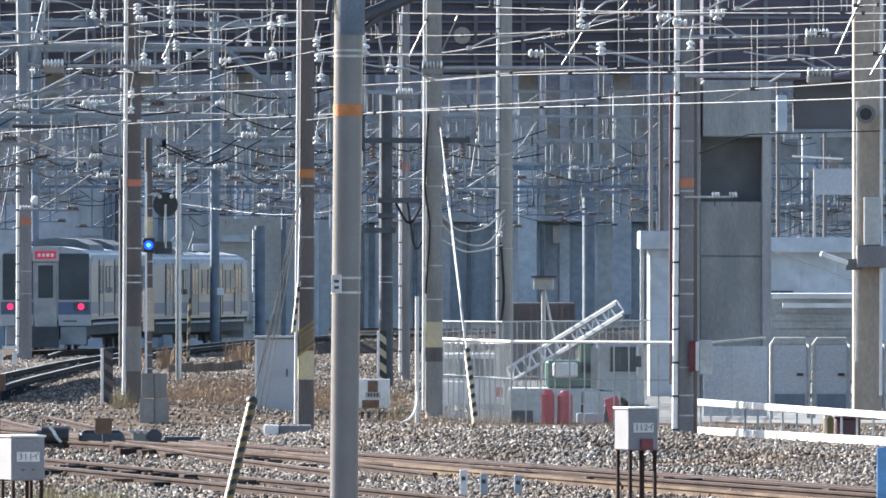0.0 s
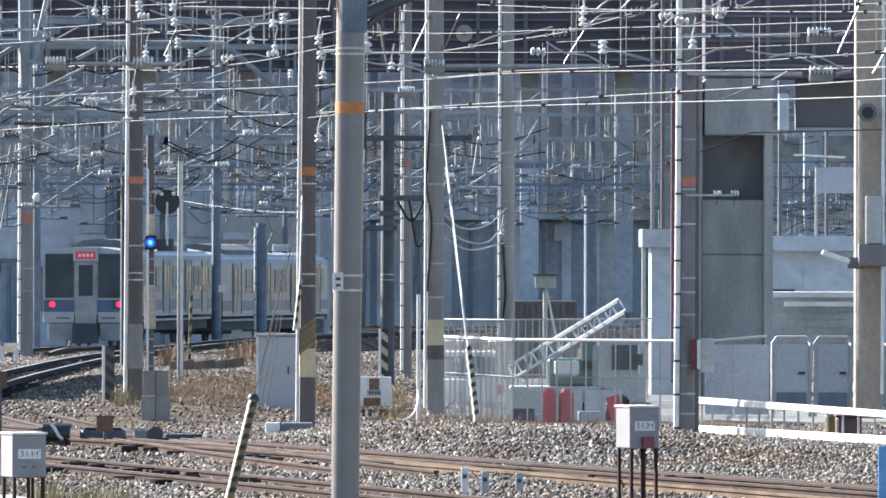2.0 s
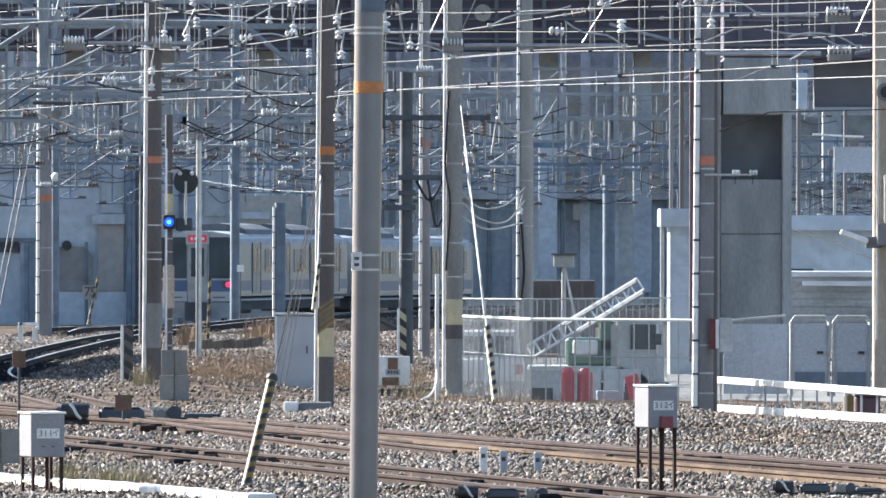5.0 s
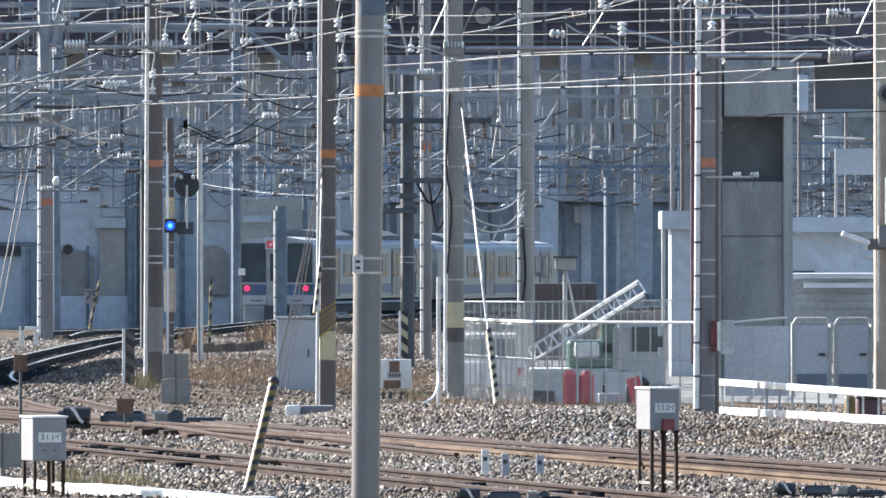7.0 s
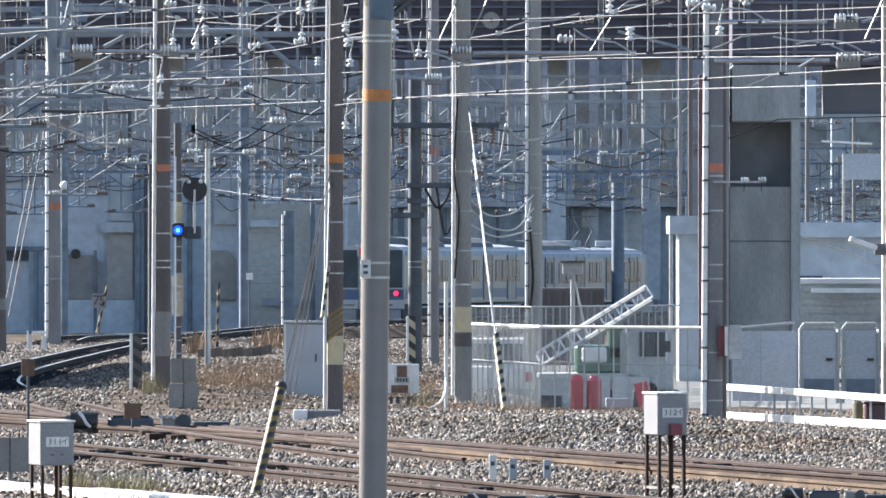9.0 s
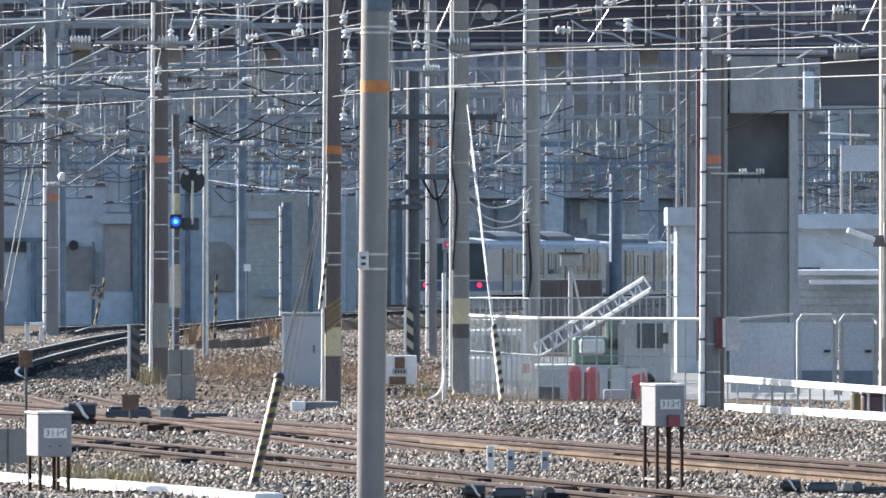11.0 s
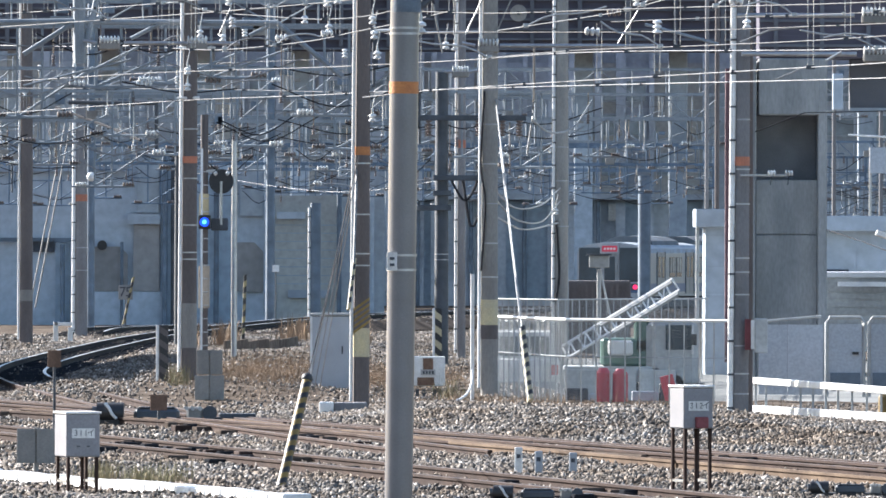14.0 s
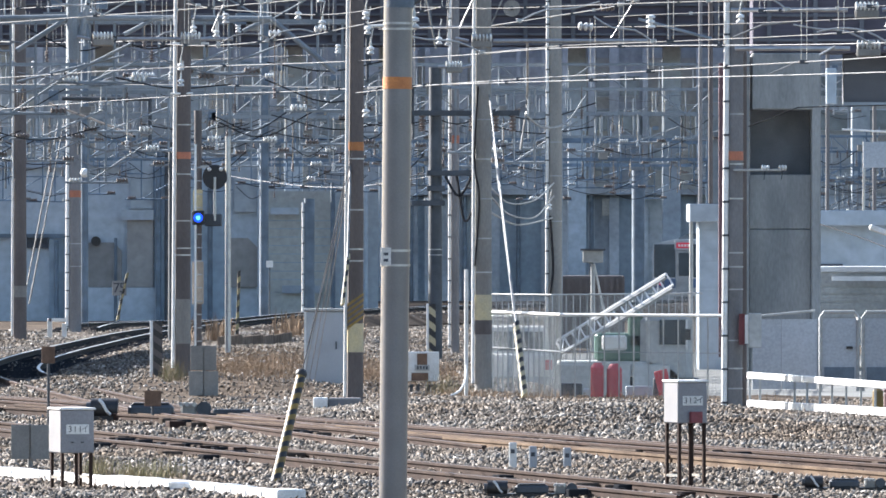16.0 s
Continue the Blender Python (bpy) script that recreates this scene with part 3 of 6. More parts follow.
def cab_front(car, y, s):
    """The cab end at y; s is -1 where it faces backwards."""
    def fr(name, x0, x1, z0, z1, deep, mat, label="", parent=car, bev=0.012):
        return boxpart(name, ((x0 + x1) / 2, y + s * deep / 2, (z0 + z1) / 2), (x1 - x0, abs(deep), z1 - z0), mat, parent, label, bev)
    bm = bmesh.new()
    prism(bm, body_profile(1.47, 1.05, 3.2, 0.14), y, y + s * 0.1)
    face = part("cab_face", bm, TRAINFACE, car, "white painted cab front")
    for sx in (-1, 1):
        a, b = sorted((sx * 0.42, sx * 1.39))
        fr("windscreen", a, b, 1.64, 3.12, 0.13, GLASS, "dark windscreen")
        a, b = sorted((sx * 0.4, sx * 1.45))
        band = fr("blue_band", a, b, 1.17, 1.57, 0.12, TRAINBLUE, "deep blue band")
        fr("front_skirt", a, b, 0.8, 1.12, 0.11, TRAINFACE, "white lower skirt")
        fr("under_skirt", *sorted((sx * 0.46, sx * 1.3)), 0.2, 0.78, 0.06, TRAINROOF, "blue grey under skirt")
        fr("skirt_mark", *sorted((sx * 0.55, sx * 1.0)), 0.93, 0.98, 0.118, TRAINDARK, bev=0.0)
        bm = bmesh.new()
        rod(bm, (sx * 1.14, y + s * 0.1, 1.42), (sx * 1.14, y + s * 0.17, 1.42), 0.1, seg=16)
        part("tail_lamp", bm, TAILRED, car, "lit red tail lamp")
        fr("lamp_bezel", sx * 1.14 - 0.24, sx * 1.14 + 0.24, 1.28, 1.56, 0.14, TRAINDARK)
    fr("gangway_door", -0.36, 0.36, 0.55, 2.84, 0.16, TRAINDOOR, "grey gangway door")
    fr("door_window", -0.24, 0.24, 1.7, 2.74, 0.175, GLASS, "dark door window")
    sign = fr("sign_box", -0.43, 0.43, 2.86, 3.34, 0.19, TRAINFACE, "white destination sign box")
    fr("sign_display", -0.34, 0.34, 2.95, 3.2, 0.2, SIGNRED, "lit red destination sign", bev=0.0)
    for i in range(4):
        fr("sign_mark", -0.25 + 0.14 * i, -0.16 + 0.14 * i, 3.02, 3.12, 0.206, WHITE, bev=0.0)
    fr("coupler", -0.42, 0.42, 0.1, 0.78, 0.4, UNDER, "dark coupler")


def rail_car(label, cab_rear, cab_lead, pantograph):
    car = new("rail_car")
    tagged(car, label, "train car", "cars of the train")
    L = 19.8
    bm = bmesh.new()
    prism(bm, body_profile(1.45, 1.0, 3.18, 0.12), 0.1, L - 0.1)
    part("body", bm, TRAINBODY, car, "stainless body")
    bm = bmesh.new()
    prism(bm, [(-1.36, 3.06), (-1.1, 3.24), (-0.5, 3.34), (0, 3.36), (0.5, 3.34), (1.1, 3.24), (1.36, 3.06)], 0.12, L - 0.12)
    part("roof", bm, TRAINROOF, car, "blue grey roof")
    for s in (-1, 1):
        x = s * 1.455
        boxpart("blue_band", (x, L / 2, 1.38), (0.02, L - 0.5, 0.36), TRAINBLUE, car, "deep blue waist band")
        boxpart("light_band", (x, L / 2, 2.98), (0.02, L - 0.5, 0.2), SKYBLUE, car, "light blue cant rail band")
        boxpart("white_line", (x, L / 2, 1.14), (0.024, L - 0.5, 0.05), TRAINFACE, car)
        boxpart("skirt_line", (s * 1.42, L / 2, 0.86), (0.03, L - 1.4, 0.07), SKYBLUE, car)
        for yc in (3.2, 8.3, 13.4, 17.4):
            if yc > L - 2.0:
                continue
            for o in (-0.34, 0.34):
                door = boxpart("side_door", (x + s * 0.004, yc + o, 2.02), (0.03, 0.64, 1.8), CREAM, car, "cream sliding door", bev=0.008)
                boxpart("door_pane", (x + s * 0.018, yc + o, 2.28), (0.02, 0.36, 0.9), SIDEGLASS, door)
            for yy in (-0.7, 0.7):
                boxpart("door_jamb", (x + s * 0.01, yc + yy, 2.02), (0.04, 0.07, 1.84), TRAINDARK, car)
        for yc in (5.2, 6.4, 10.3, 11.5, 15.2, 16.3, 18.2):
            pane = boxpart("side_window", (x + s * 0.004, yc, 2.28), (0.03, 0.95, 0.86), SIDEGLASS, car, "tinted side window")
            for o in (-0.22, 0.2):
                boxpart("window_blind", (x + s * 0.022, yc + o, 2.36), (0.008, 0.33, 0.66), CREAM, pane)
    for yc, ln in ((5.5, 4.6), (13.5, 4.6)) if not pantograph else ((5.5, 5.2),):
        bm = bmesh.new()
        prism(bm, [(-1.12, 3.2), (-1.02, 3.42), (-0.6, 3.59), (0, 3.64), (0.6, 3.59), (1.02, 3.42), (1.12, 3.2)], yc - ln / 2, yc + ln / 2)
        part("air_conditioner", bm, TRAINDARK, car, "dark rounded roof unit")
    if pantograph:
        for y in (13.0, 15.5):
            rodpart("pantograph_base", (-0.7, y, 3.35), (0.7, y, 3.35), 0.04, TRAINDARK, car, seg=6)
        for sx in (-1, 1):
            rodpart("lower_arm", (sx * 0.4, 13.0, 3.38), (sx * 0.3, 14.9, 4.1), 0.025, TRAINDARK, car, seg=6)
            rodpart("upper_arm", (sx * 0.3, 14.9, 4.1), (sx * 0.3, 13.6, 4.7), 0.02, TRAINDARK, car, seg=6)
        rodpart("contact_bar", (-0.8, 13.6, 4.7), (0.8, 13.6, 4.7), 0.03, TRAINDARK, car, "dark raised contact bar", seg=6)
        for y in (10.5, 11.4, 17.5):
            boxpart("roof_box", (0.2, y, 3.5), (0.8, 0.6, 0.3), TRAINROOF, car, bev=0.03)
    boxpart("underframe", (0, L / 2, 0.72), (2.5, L - 1.0, 0.45), UNDER, car, "dark underframe equipment")
    for yc in (3.0, L - 3.0):
        bogie = boxpart("bogie", (0, yc, 0.5), (2.0, 2.9, 0.3), UNDER, car, "dark bogie", bev=0.04)
        for yy in (-1.05, 1.05):
            for s in (-1, 1):
                rodpart("wheel", (s * 0.5, yc + yy, 0.43), (s * 0.6, yc + yy, 0.43), 0.43, UNDER, bogie, seg=18)
    if cab_rear:
        cab_front(car, 0.1, -1)
    else:
        boxpart("gangway", (0, 0.0, 2.0), (1.0, 0.7, 2.1), TRAINDARK, car, "dark gangway bellows")
    if cab_lead:
        cab_front(car, L - 0.1, 1)
    return car


REARCAR = rail_car("white-fronted suburban rail car with blue band and lit red tail lamps", True, False, False)
LEADCAR = rail_car("suburban rail car with blue band and roof pantograph", False, True, True)


# ---------- gantries, insulators and wires ----------
def gantry(x0, x1, y, z, h, mat, label, n=14, r=0.05, legs=True, hangers=6, seed=1):
    """A lattice portal across the tracks, with hanging frames and insulators below."""
    rng = random.Random(seed)
    t = thing("lattice_gantry", x0, y, 0, label, "gantry", "catenary gantries")
    w = x1 - x0
    for dz, nm in ((0, "bottom_chord"), (h, "top_chord")):
        boxpart(nm, (w / 2, 0, z + dz), (w, 0.12, 2 * r), mat, t)
        boxpart(nm, (w / 2, 0.8, z + dz), (w, 0.12, 2 * r), mat, t)
    bm = bmesh.new()
    for i in range(n):
        a, b = w * i / n, w * (i + 1) / n
        p, q = ((a, 0, z), (b, 0, z + h)) if i % 2 else ((a, 0, z + h), (b, 0, z))
        if rng.random() < 0.45:
            rod(bm, p, q, r * 0.45, seg=4)
        rod(bm, (a, 0, z), (a, 0, z + h * rng.choice((1, 1, 1.6))), r * 0.5, seg=4)
    part("lattice_bracing", bm, mat, t)["kind"] = "stuff"
    if legs:
        for x in (0, w):
            boxpart("leg", (x, 0.4, z / 2 + h / 2 - 0.5), (0.28, 0.28, z + h + 1.0), mat, t, bev=0.02)
    for i in range(hangers):
        x = w * (i + rng.uniform(0.2, 0.8)) / hangers
        ln = rng.uniform(0.8, 1.9)
        bm = bmesh.new()
        for o in (-0.25, 0.25):
            rod(bm, (x + o, 0, z), (x + o, 0, z - ln), 0.03, seg=5)
        rod(bm, (x - 0.9, 0, z - ln), (x + 0.9, 0, z - ln), 0.035, seg=5)
        rod(bm, (x - 0.25, 0, z - ln), (x + 1.3, 0, z - ln * 0.45), 0.025, seg=5)
        part("hanger_frame", bm, mat, t)
        for k in range(2):
            xa, xb = x + rng.uniform(-1.8, -0.4), x + rng.uniform(0.4, 1.8)
            zt = z - rng.uniform(0.1, 1.3)
            bm = bmesh.new()
            tube(bm, spline([(xa, -0.1, zt), ((xa + xb) / 2, -0.1, zt - rng.uniform(0.15, 0.5)), (xb, -0.1, zt + rng.uniform(-0.2, 0.2))], 0.2), 0.016, 5)
            part("jumper_wire", bm, WIREMAT if rng.random() < 0.5 else DARKWIRE, t, smooth=True)
            xs = x + rng.uniform(-1.5, 1.5)
            zs = z - rng.uniform(0.2, 1.6)
            bm = bmesh.new()
            ribbed(bm, (xs, -0.08, zs), (xs, -0.08, zs + 0.24), 0.022, 0.05, 4, 8)
            rod(bm, (xs, -0.08, zs + 0.22), (xs, -0.08, max(z, zs + 0.3)), 0.014, seg=5)
            part("drop_insulator", bm, INSUL if rng.random() < 0.25 else BROWNINS, t, smooth=True)
        for _ in range(3):
            ox, oz = x + rng.uniform(-1.6, 1.6), z + rng.uniform(-1.2, 0.9)
            kind = rng.random()
            if kind < 0.4:
                rodpart("stub_pipe", (ox, 0, oz), (ox + rng.uniform(0.5, 1.8), 0, oz), 0.03, mat, t, seg=6)
                rodpart("stub_post", (ox + 0.1, 0, min(oz, z)), (ox + 0.1, 0, max(oz, z) + 0.05), 0.025, mat, t, seg=6)
            elif kind < 0.7:
                rodpart("feeder_pipe", (ox, 0, z), (ox, 0, z - rng.uniform(0.4, 1.4)), 0.035, DARKPOLE if rng.random() < 0.4 else mat, t, seg=6)
            else:
                boxpart("junction_case", (ox, -0.05, z + rng.uniform(-0.12, h)), (rng.uniform(0.15, 0.4), 0.15, rng.uniform(0.12, 0.3)), BLUEPOLE if rng.random() < 0.5 else PALEPOLE, t, bev=0.01)
        for o in (-0.8, 0.55):
            bm = bmesh.new()
            ribbed(bm, (x + o, 0, z - ln + 0.06), (x + o + 0.34, 0, z - ln + 0.06), 0.03, 0.075, 4)
            part("insulator", bm, INSUL if rng.random() < 0.3 else BROWNINS, t)
    return t


gantry(-13.155, 1.484, 205.5, 6.543, 0.55, TRUSS, "grey lattice gantry over the curve", 22, 0.035, True, 9, 3)
gantry(-16.749, 1.861, 240.6, 6.33, 0.7, TRUSS, "grey lattice gantry over the running lines", 22, 0.045, True, 11, 4)
gantry(-19.733, 7.941, 301, 7.312, 0.9, TRUSS, "weathered grey lattice gantry", 26, 0.05, True, 14, 5)
gantry(-22.364, 8.773, 341, 6.096, 0.8, BLUETRUSS, "blue grey lattice gantry", 26, 0.06, True, 16, 6)
gantry(-26.696, 10.845, 391, 7.623, 1.1, TRUSS, "far grey lattice gantry", 26, 0.06, True, 16, 7)
gantry(-29.434, 11.958, 431, 6.68, 1.2, BLUETRUSS, "far blue lattice gantry", 28, 0.08, True, 18, 8)
gantry(-28.065, 21.268, 411, 10.2, 1.2, TRUSS, "high far grey lattice gantry", 30, 0.06, True, 9, 9)
gantry(12.0, 18.2, 330, 6.3, 0.6, BLUETRUSS, "blue grey lattice gantry behind the hall", 10, 0.04, True, 9, 12)
gantry(14.2, 20.5, 385, 5.6, 0.7, TRUSS, "weathered grey gantry behind the hall", 10, 0.045, True, 8, 13)
# heavy arms near the top of the view
gantry(-10.728, -2.761, 170.5, 7.232, 0.5, TRUSS, "grey lattice arm over the junction", 9, 0.04, True, 5, 11)


def wire(line, r, label, mat=None, clamps=0, seed=0):
    t = thing("overhead_wire", 0, 0, 0, label, "wire", "overhead wires")
    pts = spline(line, 1.5) if len(line) > 2 else [Vector(p) for p in line]
    bm = bmesh.new()
    tube(bm, pts, r, 6)
    part("strand", bm, mat or WIREMAT, t, smooth=True)
    rng = random.Random(seed)
    for i in range(clamps):
        j = rng.randrange(1, len(pts) - 1)
        p = pts[j].lerp(pts[j + 1], rng.random())
        boxpart("clamp", p, (0.05, 0.05, 0.05), DARKPOLE if rng.random() < 0.5 else GALV, t)
    return t


def on_wire(rng):
    """A random place on one of the overhead wires."""
    line = spline(WIRES[rng.randrange(len(WIRES))][0], 1.5)
    j = rng.randrange(len(line) - 1)
    return line[j].lerp(line[j + 1], rng.random())


# contact and messenger wires: far on one side of the yard, near on the other
WIRES = (
    (((-10.354, 168.0, 5.372), (-5.957, 155.8, 5.456), (-3.378, 147.8, 5.418), (-1.336, 140.8, 5.388), (1.869, 128.2, 5.252), (4.341, 116.4, 5.095), (5.761, 108.0, 4.987)), 0.0068),
    (((-2.034, 125.8, 5.003), (-1.174, 123.7, 5.057), (0.305, 119.9, 5.092), (1.588, 116.4, 5.104), (3.402, 111.1, 5.117), (4.515, 107.6, 5.115), (5.548, 104.0, 5.122)), 0.0068),
    (((-10.169, 165.0, 5.943), (-9.148, 162.5, 5.951), (-6.243, 155.1, 5.963), (-3.122, 146.4, 5.883), (-1.338, 141.0, 5.853), (-0.202, 137.3, 5.837), (0.788, 133.9, 5.843), (2.138, 128.9, 5.774), (4.453, 119.4, 5.577), (5.974, 112.0, 5.450)), 0.0072),
    (((-0.176, 119.8, 5.459), (1.004, 117.3, 5.513), (2.133, 114.8, 5.500), (3.141, 112.4, 5.490), (4.239, 109.7, 5.484), (5.654, 106.0, 5.507)), 0.0068),
    (((-9.861, 160.0, 6.886), (-6.978, 155.3, 6.954), (-5.107, 152.2, 7.001), (-3.173, 148.8, 7.067), (-1.980, 146.6, 7.132)), 0.0088),
    (((-5.769, 145.8, 6.201), (-4.853, 144.6, 6.135), (-3.852, 143.3, 6.182), (-3.034, 142.3, 6.262), (-2.479, 141.6, 6.367), (-1.519, 140.3, 6.523), (-0.763, 139.3, 6.682)), 0.0096),
    (((-5.242, 144.7, 6.862), (-4.736, 144.0, 6.756), (-4.034, 143.0, 6.682), (-3.019, 141.6, 6.586), (-2.273, 140.5, 6.604), (-1.794, 139.8, 6.679), (-1.132, 138.8, 6.800)), 0.0072),
    (((-9.738, 158.0, 7.088), (-8.846, 157.2, 7.118), (-7.415, 155.8, 7.164), (-6.116, 154.5, 7.222), (-4.942, 153.4, 7.301)), 0.0072),
    (((-1.286, 126.6, 6.311), (-0.434, 124.8, 6.238), (0.231, 123.4, 6.199), (1.641, 120.4, 6.171), (2.816, 117.7, 6.135), (4.259, 114.2, 6.074), (5.868, 110.0, 6.028)), 0.0072),
    (((-0.017, 125.3, 5.991), (0.731, 124.3, 6.081), (1.676, 122.9, 6.193), (2.029, 122.4, 6.269), (2.663, 121.5, 6.429)), 0.0080),
    (((-1.845, 136.6, 6.224), (-0.737, 134.4, 6.195), (1.760, 129.1, 6.069), (2.779, 126.7, 6.028), (4.190, 123.4, 6.000), (5.449, 120.2, 5.975), (6.294, 118.0, 5.955)), 0.0056),
    (((-11.710, 190.0, 6.318), (-6.644, 183.4, 6.183), (-3.827, 179.5, 6.063), (-2.396, 177.4, 5.991)), 0.0064),
    (((-12.326, 200.0, 7.519), (-9.126, 184.0, 7.117), (-5.966, 161.1, 6.634)), 0.0080),
    (((-12.943, 210.0, 7.222), (-10.023, 207.7, 7.145), (-6.040, 204.4, 7.227), (-4.328, 203.0, 7.264)), 0.0064),
    (((1.710, 129.2, 6.228), (3.258, 125.6, 6.201), (4.717, 122.1, 6.154), (6.294, 118.0, 6.136)), 0.0048),
    (((-4.076, 132.0, 6.849), (-1.721, 127.4, 6.676), (1.280, 121.2, 6.437), (5.868, 110.0, 6.234)), 0.0072),
    (((-9.861, 160.0, 7.517), (-6.727, 156.7, 7.567), (-4.349, 154.2, 7.613)), 0.0072),
    (((0.455, 117.5, 6.435), (2.719, 113.6, 6.241), (5.761, 108.0, 6.056)), 0.0064),
    (((-15.408, 250.0, 6.159), (-11.811, 248.2, 6.201), (-6.596, 245.5, 6.262), (-3.291, 243.7, 6.140)), 0.0072),
    (((-9.080, 240.0, 4.934), (-6.127, 228.0, 4.400), (-3.765, 215.0, 4.165), (-1.363, 199.9, 4.337)), 0.0064),
    (((-14.483, 235.0, 6.303), (-8.750, 232.9, 6.350), (-4.936, 231.5, 6.467)), 0.0064),
)
for i, (line, r) in enumerate(WIRES):
    wire(line, r, "pale overhead line wire across the yard", clamps=4, seed=i)


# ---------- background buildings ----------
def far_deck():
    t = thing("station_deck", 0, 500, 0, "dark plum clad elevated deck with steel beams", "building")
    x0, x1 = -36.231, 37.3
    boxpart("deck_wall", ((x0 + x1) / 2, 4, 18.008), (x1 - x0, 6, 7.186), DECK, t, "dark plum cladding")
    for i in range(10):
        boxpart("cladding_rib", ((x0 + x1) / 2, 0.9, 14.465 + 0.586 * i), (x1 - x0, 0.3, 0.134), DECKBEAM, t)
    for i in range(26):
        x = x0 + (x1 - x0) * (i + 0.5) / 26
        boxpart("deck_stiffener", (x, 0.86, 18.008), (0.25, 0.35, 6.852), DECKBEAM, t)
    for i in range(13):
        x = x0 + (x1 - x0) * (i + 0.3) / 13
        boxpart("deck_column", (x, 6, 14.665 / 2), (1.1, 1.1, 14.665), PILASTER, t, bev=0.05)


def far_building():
    # panel and pilaster colours carry the blue of the haze
    t = thing("depot_building", 0, 520, 0, "long depot building with wall panels and pilasters blued for haze", "building")
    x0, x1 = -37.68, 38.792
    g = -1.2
    boxpart("wall", ((x0 + x1) / 2, 5, 9), (x1 - x0, 8, 21), WALLGREY, t, "slate wall blued for haze")
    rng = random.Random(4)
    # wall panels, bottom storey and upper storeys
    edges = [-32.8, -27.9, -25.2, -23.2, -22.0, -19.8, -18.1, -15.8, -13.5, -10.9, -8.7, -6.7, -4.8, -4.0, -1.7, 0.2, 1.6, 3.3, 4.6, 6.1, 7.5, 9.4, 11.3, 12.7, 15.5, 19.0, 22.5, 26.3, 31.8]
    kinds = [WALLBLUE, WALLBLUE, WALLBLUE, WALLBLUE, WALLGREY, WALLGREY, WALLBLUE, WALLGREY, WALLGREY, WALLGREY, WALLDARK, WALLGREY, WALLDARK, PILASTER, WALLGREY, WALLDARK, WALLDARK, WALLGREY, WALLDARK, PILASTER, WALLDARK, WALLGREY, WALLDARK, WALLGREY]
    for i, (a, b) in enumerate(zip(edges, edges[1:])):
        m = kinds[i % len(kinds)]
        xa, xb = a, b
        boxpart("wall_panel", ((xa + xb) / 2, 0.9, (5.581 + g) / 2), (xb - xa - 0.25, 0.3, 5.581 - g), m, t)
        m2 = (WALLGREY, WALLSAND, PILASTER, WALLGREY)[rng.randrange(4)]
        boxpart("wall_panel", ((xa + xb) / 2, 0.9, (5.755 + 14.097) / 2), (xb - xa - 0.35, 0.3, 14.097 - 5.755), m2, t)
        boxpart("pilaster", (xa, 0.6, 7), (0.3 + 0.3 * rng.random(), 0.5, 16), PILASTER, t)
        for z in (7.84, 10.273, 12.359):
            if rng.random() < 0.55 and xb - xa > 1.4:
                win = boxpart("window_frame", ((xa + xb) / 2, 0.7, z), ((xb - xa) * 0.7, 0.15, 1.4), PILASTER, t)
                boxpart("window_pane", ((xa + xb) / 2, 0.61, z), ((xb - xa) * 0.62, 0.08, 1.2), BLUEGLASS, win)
    # pale matt sheet stands in for the bright reflection in this window
    boxpart("bright_window", (7.022, 0.5, 4.886), (0.521, 0.15, 1.043), SIDING, t, "window with its reflection put in as pale colour")
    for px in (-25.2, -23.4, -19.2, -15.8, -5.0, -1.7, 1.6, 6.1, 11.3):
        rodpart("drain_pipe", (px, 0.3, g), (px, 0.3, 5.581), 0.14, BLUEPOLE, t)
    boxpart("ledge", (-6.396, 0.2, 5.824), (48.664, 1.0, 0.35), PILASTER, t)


far_deck()
far_building()


# ---------- concrete pier and right-hand buildings ----------
def pier():
    y = 205
    t = thing("concrete_pier", 0, y, 0, "tall grey concrete pier with a dark upper recess", "pier")
    xl, xr = 6.139, 7.921
    boxpart("side_wall", (7.838, 0.6, 3.38), (0.219, 2.0, 7.96), PIERCON, t, "lit concrete edge", bev=0.03)
    boxpart("side_wall", (6.153, 0.6, 3.38), (0.123, 2.0, 7.96), PIERCON, t, bev=0.03)
    boxpart("lintel", ((xl + xr) / 2, 0.58, 6.673), (xr - xl - 0.3, 2.0, 1.374), PIERCON, t, "stained concrete lintel", bev=0.03)
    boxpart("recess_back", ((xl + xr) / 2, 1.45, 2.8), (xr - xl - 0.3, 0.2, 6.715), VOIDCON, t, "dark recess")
    for za, zb in ((4.417, 3.097), (3.085, -0.557)):
        boxpart("concrete_panel", ((xl + xr) / 2 - 0.05, 0.35, (za + zb) / 2), (xr - xl - 0.28, 0.5, za - zb), PIERCON, t, bev=0.02)
    boxpart("maroon_column", (5.033, -20, 3.48), (0.161, 0.3, 6.431), MAROON, t, "maroon steel column")
    return t


pier()


